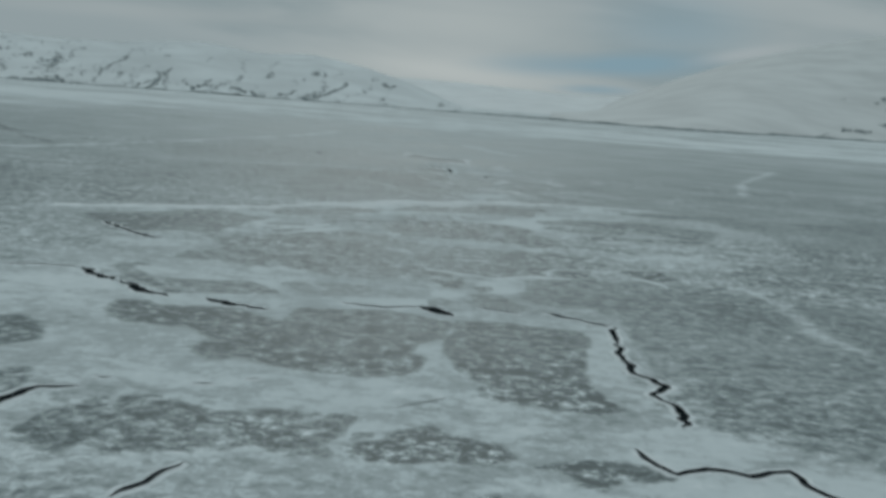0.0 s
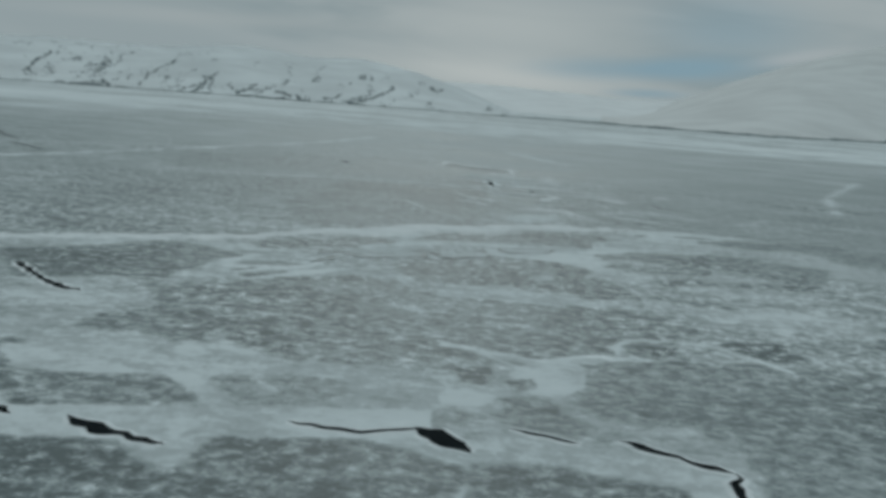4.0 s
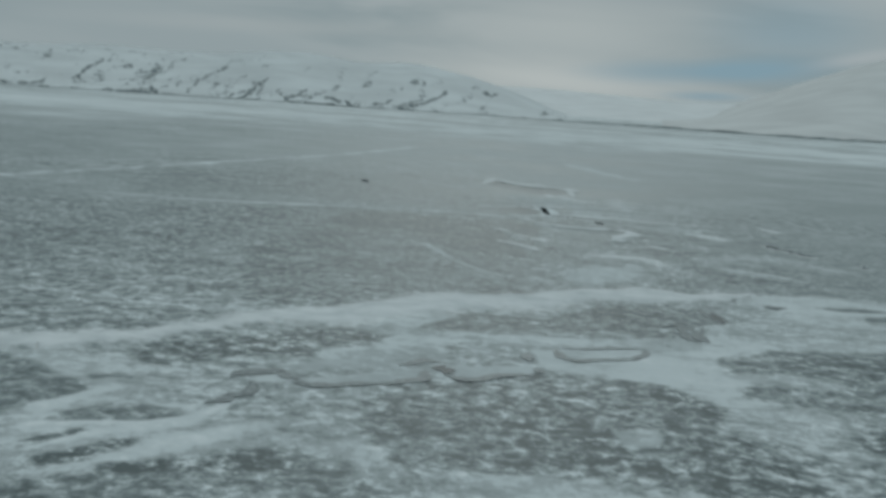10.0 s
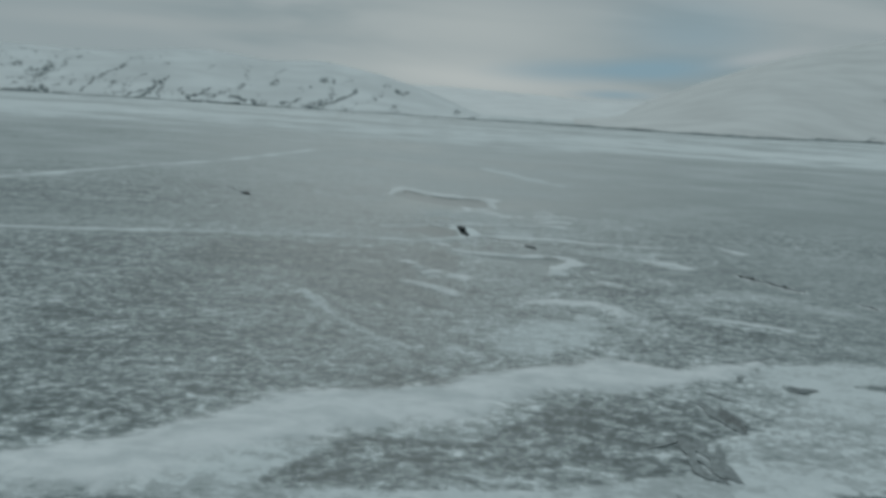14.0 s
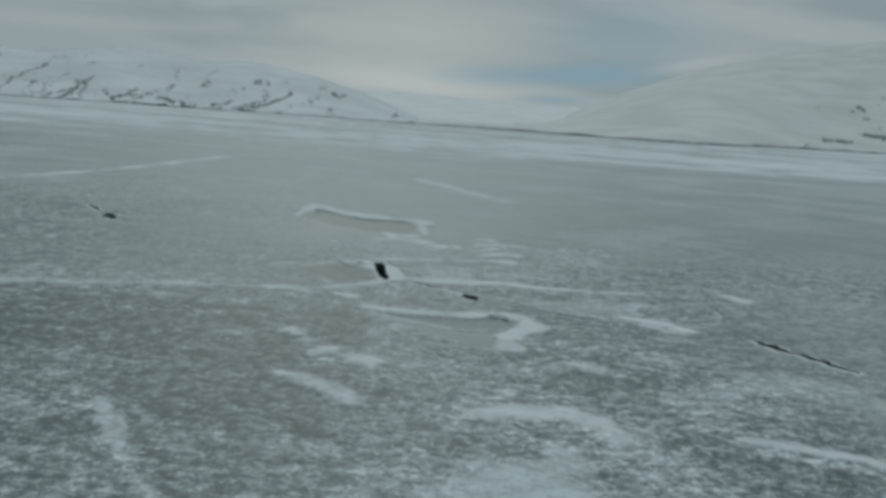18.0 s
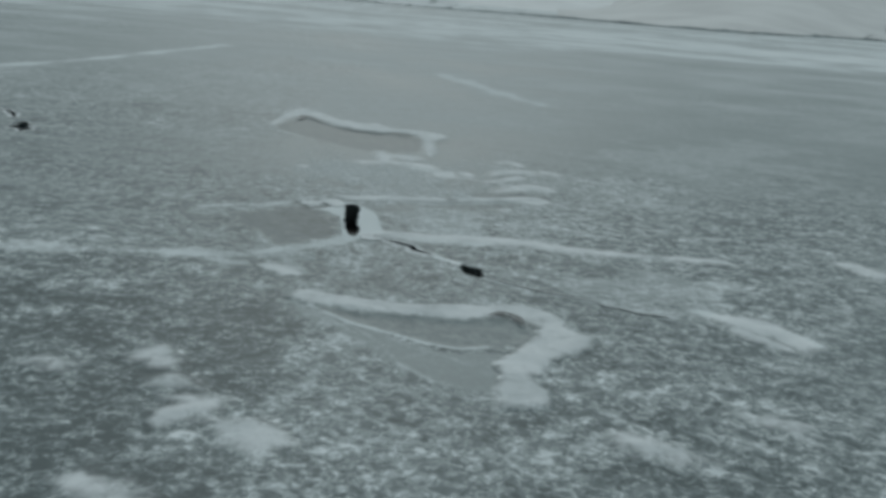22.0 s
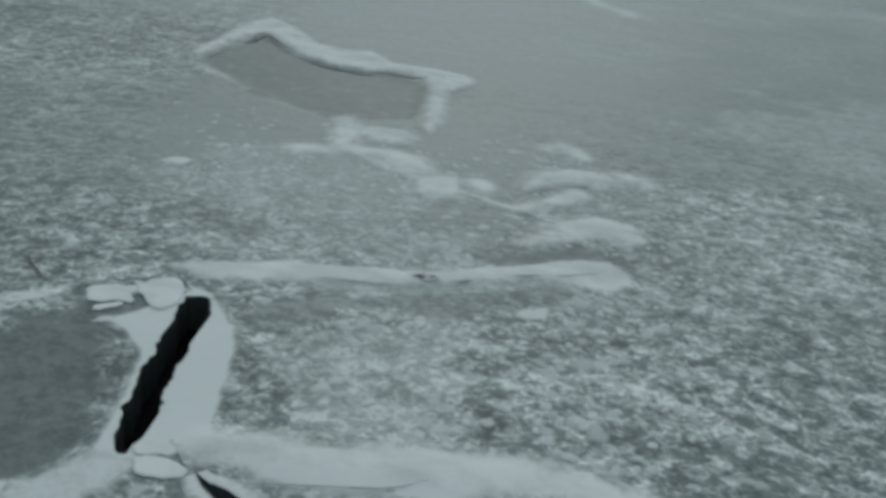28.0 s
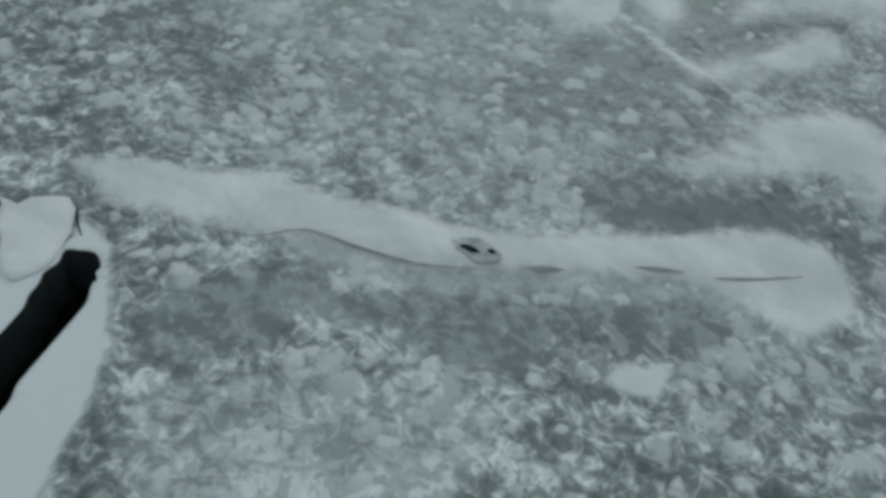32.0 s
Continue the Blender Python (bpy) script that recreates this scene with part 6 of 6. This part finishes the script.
RIBS.append((1, [(-18.4, -0.75), (-17.86, -0.36)]))
RIBS.append((0.4, [(-19.22, -0.22), (-18.43, 0.32)]))
RIBS.append((1, [(-16.21, -0.34), (-15.81, -0.64), (-15.16, -0.27), (-14.85, -0.02)]))
RIBS.append((0.8, [(-14.82, -0.57), (-14.5, -0.39)]))
RIBS.append((0.6, [(-14.34, -0.21), (-14.18, -0.1)]))
RIBS.append((1, [(-13.67, -0.4), (-13.17, -0.5), (-12.83, -0.6)]))
RIBS.append((0.8, [(-13.35, -0.24), (-13.17, -0.46)]))
RIBS.append((1.1, [(-12.34, -0.57), (-12.16, -0.82)]))
RIBS.append((0.5, [(-12.88, 0.32), (-12.61, 0.3)]))
RIBS.append((1, [(-10.77, -0.56), (-10.23, -0.53), (-9.84, -0.3)]))
RIBS.append((0.7, [(-8.99, -0.51), (-8.56, -0.31)]))
RIBS.append((0.85, [(-8.65, -0.55), (-8.22, -0.49), (-7.66, -0.19), (-7.01, 0.06), (-6.69, 0.41)]))
RIBS.append((0.4, [(-7.07, 0.95), (-6.85, 0.3)]))
RIBS.append((0.45, [(-5.68, 0.28), (-5.01, 0.39)]))
RIBS.append((0.8, [(-4.45, 0.53), (-4.17, 0.38)]))
RIBS.append((0.6, [(-0.86, 0.08), (-0.29, 0.05)]))
RIBS.append((0.8, [(0.14, -0.75), (0.36, -0.63)]))
RIBS.append((0.45, [(-13.26, 1.34), (-12.6, 1.38)]))
RIBS.append((0.45, [(-9.47, 1.87), (-8.3, 1.85)]))
RIBS.append((0.35, [(-6.28, -0.66), (-4.77, -0.56)]))
RIBS.append((0.9, [(-25.84, -0.74), (-24.64, -0.75), (-23.27, -0.79)]))
RIBS.append((0.9, [(-20.78, -0.88), (-19.2, -0.9)]))
RIBS.append((0.7, [(-16.77, -0.9), (-15.14, -0.89)]))
RIBS.append((0.9, [(-11.82, -0.97), (-8.8, -0.93)]))
SPOTS = []
SPOTS.append((1, [(22.89, -0.08), (23.47, -0.12), (24.31, -0.06)]))
SPOTS.append((1.1, [(24.81, 0.4), (25.24, 0.31), (25.8, 0.29), (26.09, 0.17)]))
SPOTS.append((0.7, [(24.24, 1.68), (24.53, 1.58)]))
SPOTS.append((1, [(24.77, 1.86), (25.08, 1.62)]))
SPOTS.append((0.7, [(25.04, 1.28), (25.16, 1.2)]))
SPOTS.append((1, [(26.27, -0.18), (26.8, -0.52)]))
SPOTS.append((0.45, [(22.29, 0.12), (22.87, 0.08)]))
SPOTS.append((0.55, [(25.47, 0.66), (25.87, 0.78)]))
SPOTS.append((0.45, [(22.39, 1.71), (22.82, 1.68)]))
SPOTS.append((0.6, [(21.66, -0.63), (22.07, -0.41)]))
SPOTS.append((0.5, [(25.79, 2.46), (26.01, 2.26)]))
SPOTS.append((0.5, [(25.71, 2.01), (26.04, 1.59)]))
SPOTS.append((0.6, [(26.23, 1.16), (26.64, 0.74)]))
SPOTS.append((0.35, [(23.58, 1.28), (23.74, 1.14)]))
rng = random.Random(12)
for k in range(40):
    a, e = rng.uniform(-74, -31.5), rng.uniform(-0.7, 0.9)
    RIBS.append((rng.uniform(0.4, 1.0), [(a, e), (a + rng.uniform(0.2, 0.6), e + rng.uniform(0.0, 0.3)), (a + rng.uniform(0.7, 1.2), e + rng.uniform(0.2, 0.7))]))
for k in range(44):
    a, e = rng.uniform(26, 62), rng.uniform(-0.7, 2.2)
    SPOTS.append((rng.uniform(0.4, 1.0), [(a, e), (a + rng.uniform(0.2, 0.9), e + rng.uniform(-0.2, 0.2))]))


def rock_along(lines, wide, base):
    def cover(a, u, e):
        lean = e * 1.6 - a * 0.8
        # thin broken rock, which also paints the slope's soft grey shading
        smudge = smooth(FIELD_A.sum(a + e * 0.7, lean * 1.2, 1.1, 5), 0.45, 0.75)
        near = base * smudge * (1 - 0.5 * smooth(u, 0.4, 1.0))
        wa, we = a + 0.3 * (FIELD_A.sum(a, e * 3, 0.3, 3) - 0.5), e + 0.2 * (FIELD_B.sum(a, e * 3, 0.3, 3) - 0.5)
        for strength, line in lines:
            (a0, e0), (a1, e1) = np.min(line, 0) - 1, np.max(line, 0) + 1
            k = np.where((a > a0) & (a < a1) & (e > e0) & (e < e1))
            if len(k[0]):
                d = from_line(wa[k], we[k] * 1.5, [(p, q * 1.5) for p, q in line])
                near[k] = np.maximum(near[k], strength * (0.75 * (1 - smooth(d, 0.0, wide)) + 0.3 * (1 - smooth(d, 0.0, wide * 3.0))))
        return near * (0.45 + 0.75 * smooth(FIELD_C.sum(a + 3.1, e * 1.8, 0.13, 2), 0.3, 0.6))
    return cover


build_hill("hill_left", LEFT_CREST, -75, 1.5, 566, 1600, 960, hill_material(0.56, -48, (5.0, 900.0, 1.6), (0.80, 0.845, 0.855)), "snow-covered hillside with dark rock ribs on the far shore", 1, rock_along(RIBS, 0.21, 0.62), rough=0.05, fine=22)
build_hill("hill_right", RIGHT_CREST, 6, 80, 568, 2600, 1700, hill_material(0.6, -20, (4.0, 900.0, 2.0), (0.69, 0.705, 0.70), 0.03), "broad pale snowy hill beyond the lake", 2, rock_along(SPOTS, 0.22, 0.0), rough=0.004, fine=18)
build_hill("hill_middle", [(-12, 0.8), (-4, 1.0), (0, 1.0), (4, 0.9), (8, 0.8), (14, 1.0), (20, 1.0)], -12, 20, 900, 3600, 2600, hill_material(0.2, 0, tone=(0.80, 0.825, 0.83), relief_strength=0.15), "distant low white hill under the clouds", 3,
           lambda a, u, e: 0.0 * a, rough=0.03)
build_hill("hill_behind", [(80, 3.0), (110, 2.0), (160, 1.5), (220, 2.2), (285, 1.2)], 80, 285, 700, 2400, 1500, hill_material(0.35, 15), "snowy hills round the rest of the lake", 4,
           lambda a, u, e: 0.7 * (1 - smooth(u, 0.1, 0.7)))


# ---- shore and rocks ----
def build_rock(size, seed):
    bm = bmesh.new()
    bmesh.ops.create_icosphere(bm, subdivisions=3, radius=1)
    for v in bm.verts:
        d = 1 + 0.9 * (noise.fractal(v.co * 1.3 + Vector((seed * 7.1, 0, 0)), 1.0, 2.0, 4))
        v.co *= max(d, 0.35)
        v.co.z *= 0.6
    me = bpy.data.meshes.new("rock_outcrop")
    bm.to_mesh(me)
    bm.free()
    me.materials.append(MAT_ROCK)
    return me


ROCKS = [build_rock(1, k) for k in range(6)]


def place_rock(azimuth, distance, width, height, z, seed):
    a = radians(azimuth)
    ob = new("rock_outcrop", ROCKS[seed % 6])
    ob.location = (distance * math.sin(a), distance * math.cos(a), z)
    ob.scale = (width, width * 0.6, height)
    ob.rotation_euler = (0, 0, -a + 0.3 * math.sin(seed * 5.0))
    tagged(ob, "dark bare rock outcrop in the snow on the lake shore", "rock", "rocks along the shore")


rng = random.Random(5)
for k in range(34):
    a = rng.choice((-23.3, -18, -14.5, -12.5, -11.8, -9.9, -8.2, -27, -30)) + rng.uniform(-1.2, 1.2)
    w = rng.uniform(1.0, 3.2)
    place_rock(a, 571 + rng.uniform(0, 12), w, w * rng.uniform(0.2, 0.4), 0.2, k)
for k in range(16):
    w = rng.uniform(0.8, 2.2)
    place_rock(rng.uniform(-4, 8), 568, w, w * 0.35, 0.2, k)


def build_shore():
    """The low stony edge where the ice meets the land."""
    verts, faces, az = [], [], np.arange(-60, 75, 0.12)
    for k, a in enumerate(az):
        d = 562 + 240 * smooth(a, 14, 26) + 5 * (FIELD_A.sum(a * 3, 0, 3.0, 3) - 0.5)
        h = 0.9 * (0.4 + 1.5 * FIELD_B.sum(a * 5, 4, 3.0, 4) ** 2) * (0.55 + 0.9 * smooth(a, -2, 4))
        for e, z in ((0, -0.1), (0.6, h), (5, h * 0.9), (16, 0.0)):
            verts.append(((d + e) * math.sin(radians(a)), (d + e) * math.cos(radians(a)), z))
        if k:
            faces += [(4 * k - 4 + c, 4 * k + c, 4 * k + c + 1, 4 * k - 3 + c)[::-1] for c in range(3)]
    tagged(new("shore", mesh_of("shore", verts, faces, MAT_SHORE)), "low stony lake shore with patches of snow", "shore", kind="structure")


build_shore()


def build_breath_hole():
    thing = tagged(new("small_hole"), "small dark hole in the snow ringed by wet slush", "ice hole")
    for name, mat, cx, wide, deep, z, label in (("wet_ring", MAT_WET, 3.34, 0.26, 0.14, 0.085, "grey wet slush"), ("opening", MAT_GAP, 3.26, 0.11, 0.035, 0.092, "black opening"), ("opening", MAT_GAP, 3.48, 0.05, 0.025, 0.092, "black opening")):
        n = 18
        ring = [(cx + wide * (1 + 0.15 * math.sin(3 * k)) * math.cos(k * 6.283 / n), 105.34 + 0.3 * (cx - 3.3) + deep * (1 + 0.15 * math.cos(5 * k)) * math.sin(k * 6.283 / n), z + relief(cx, 105.3)) for k in range(n)]
        part(name, mesh_of(name, ring, [tuple(range(n))], mat, False), thing, label)


build_breath_hole()
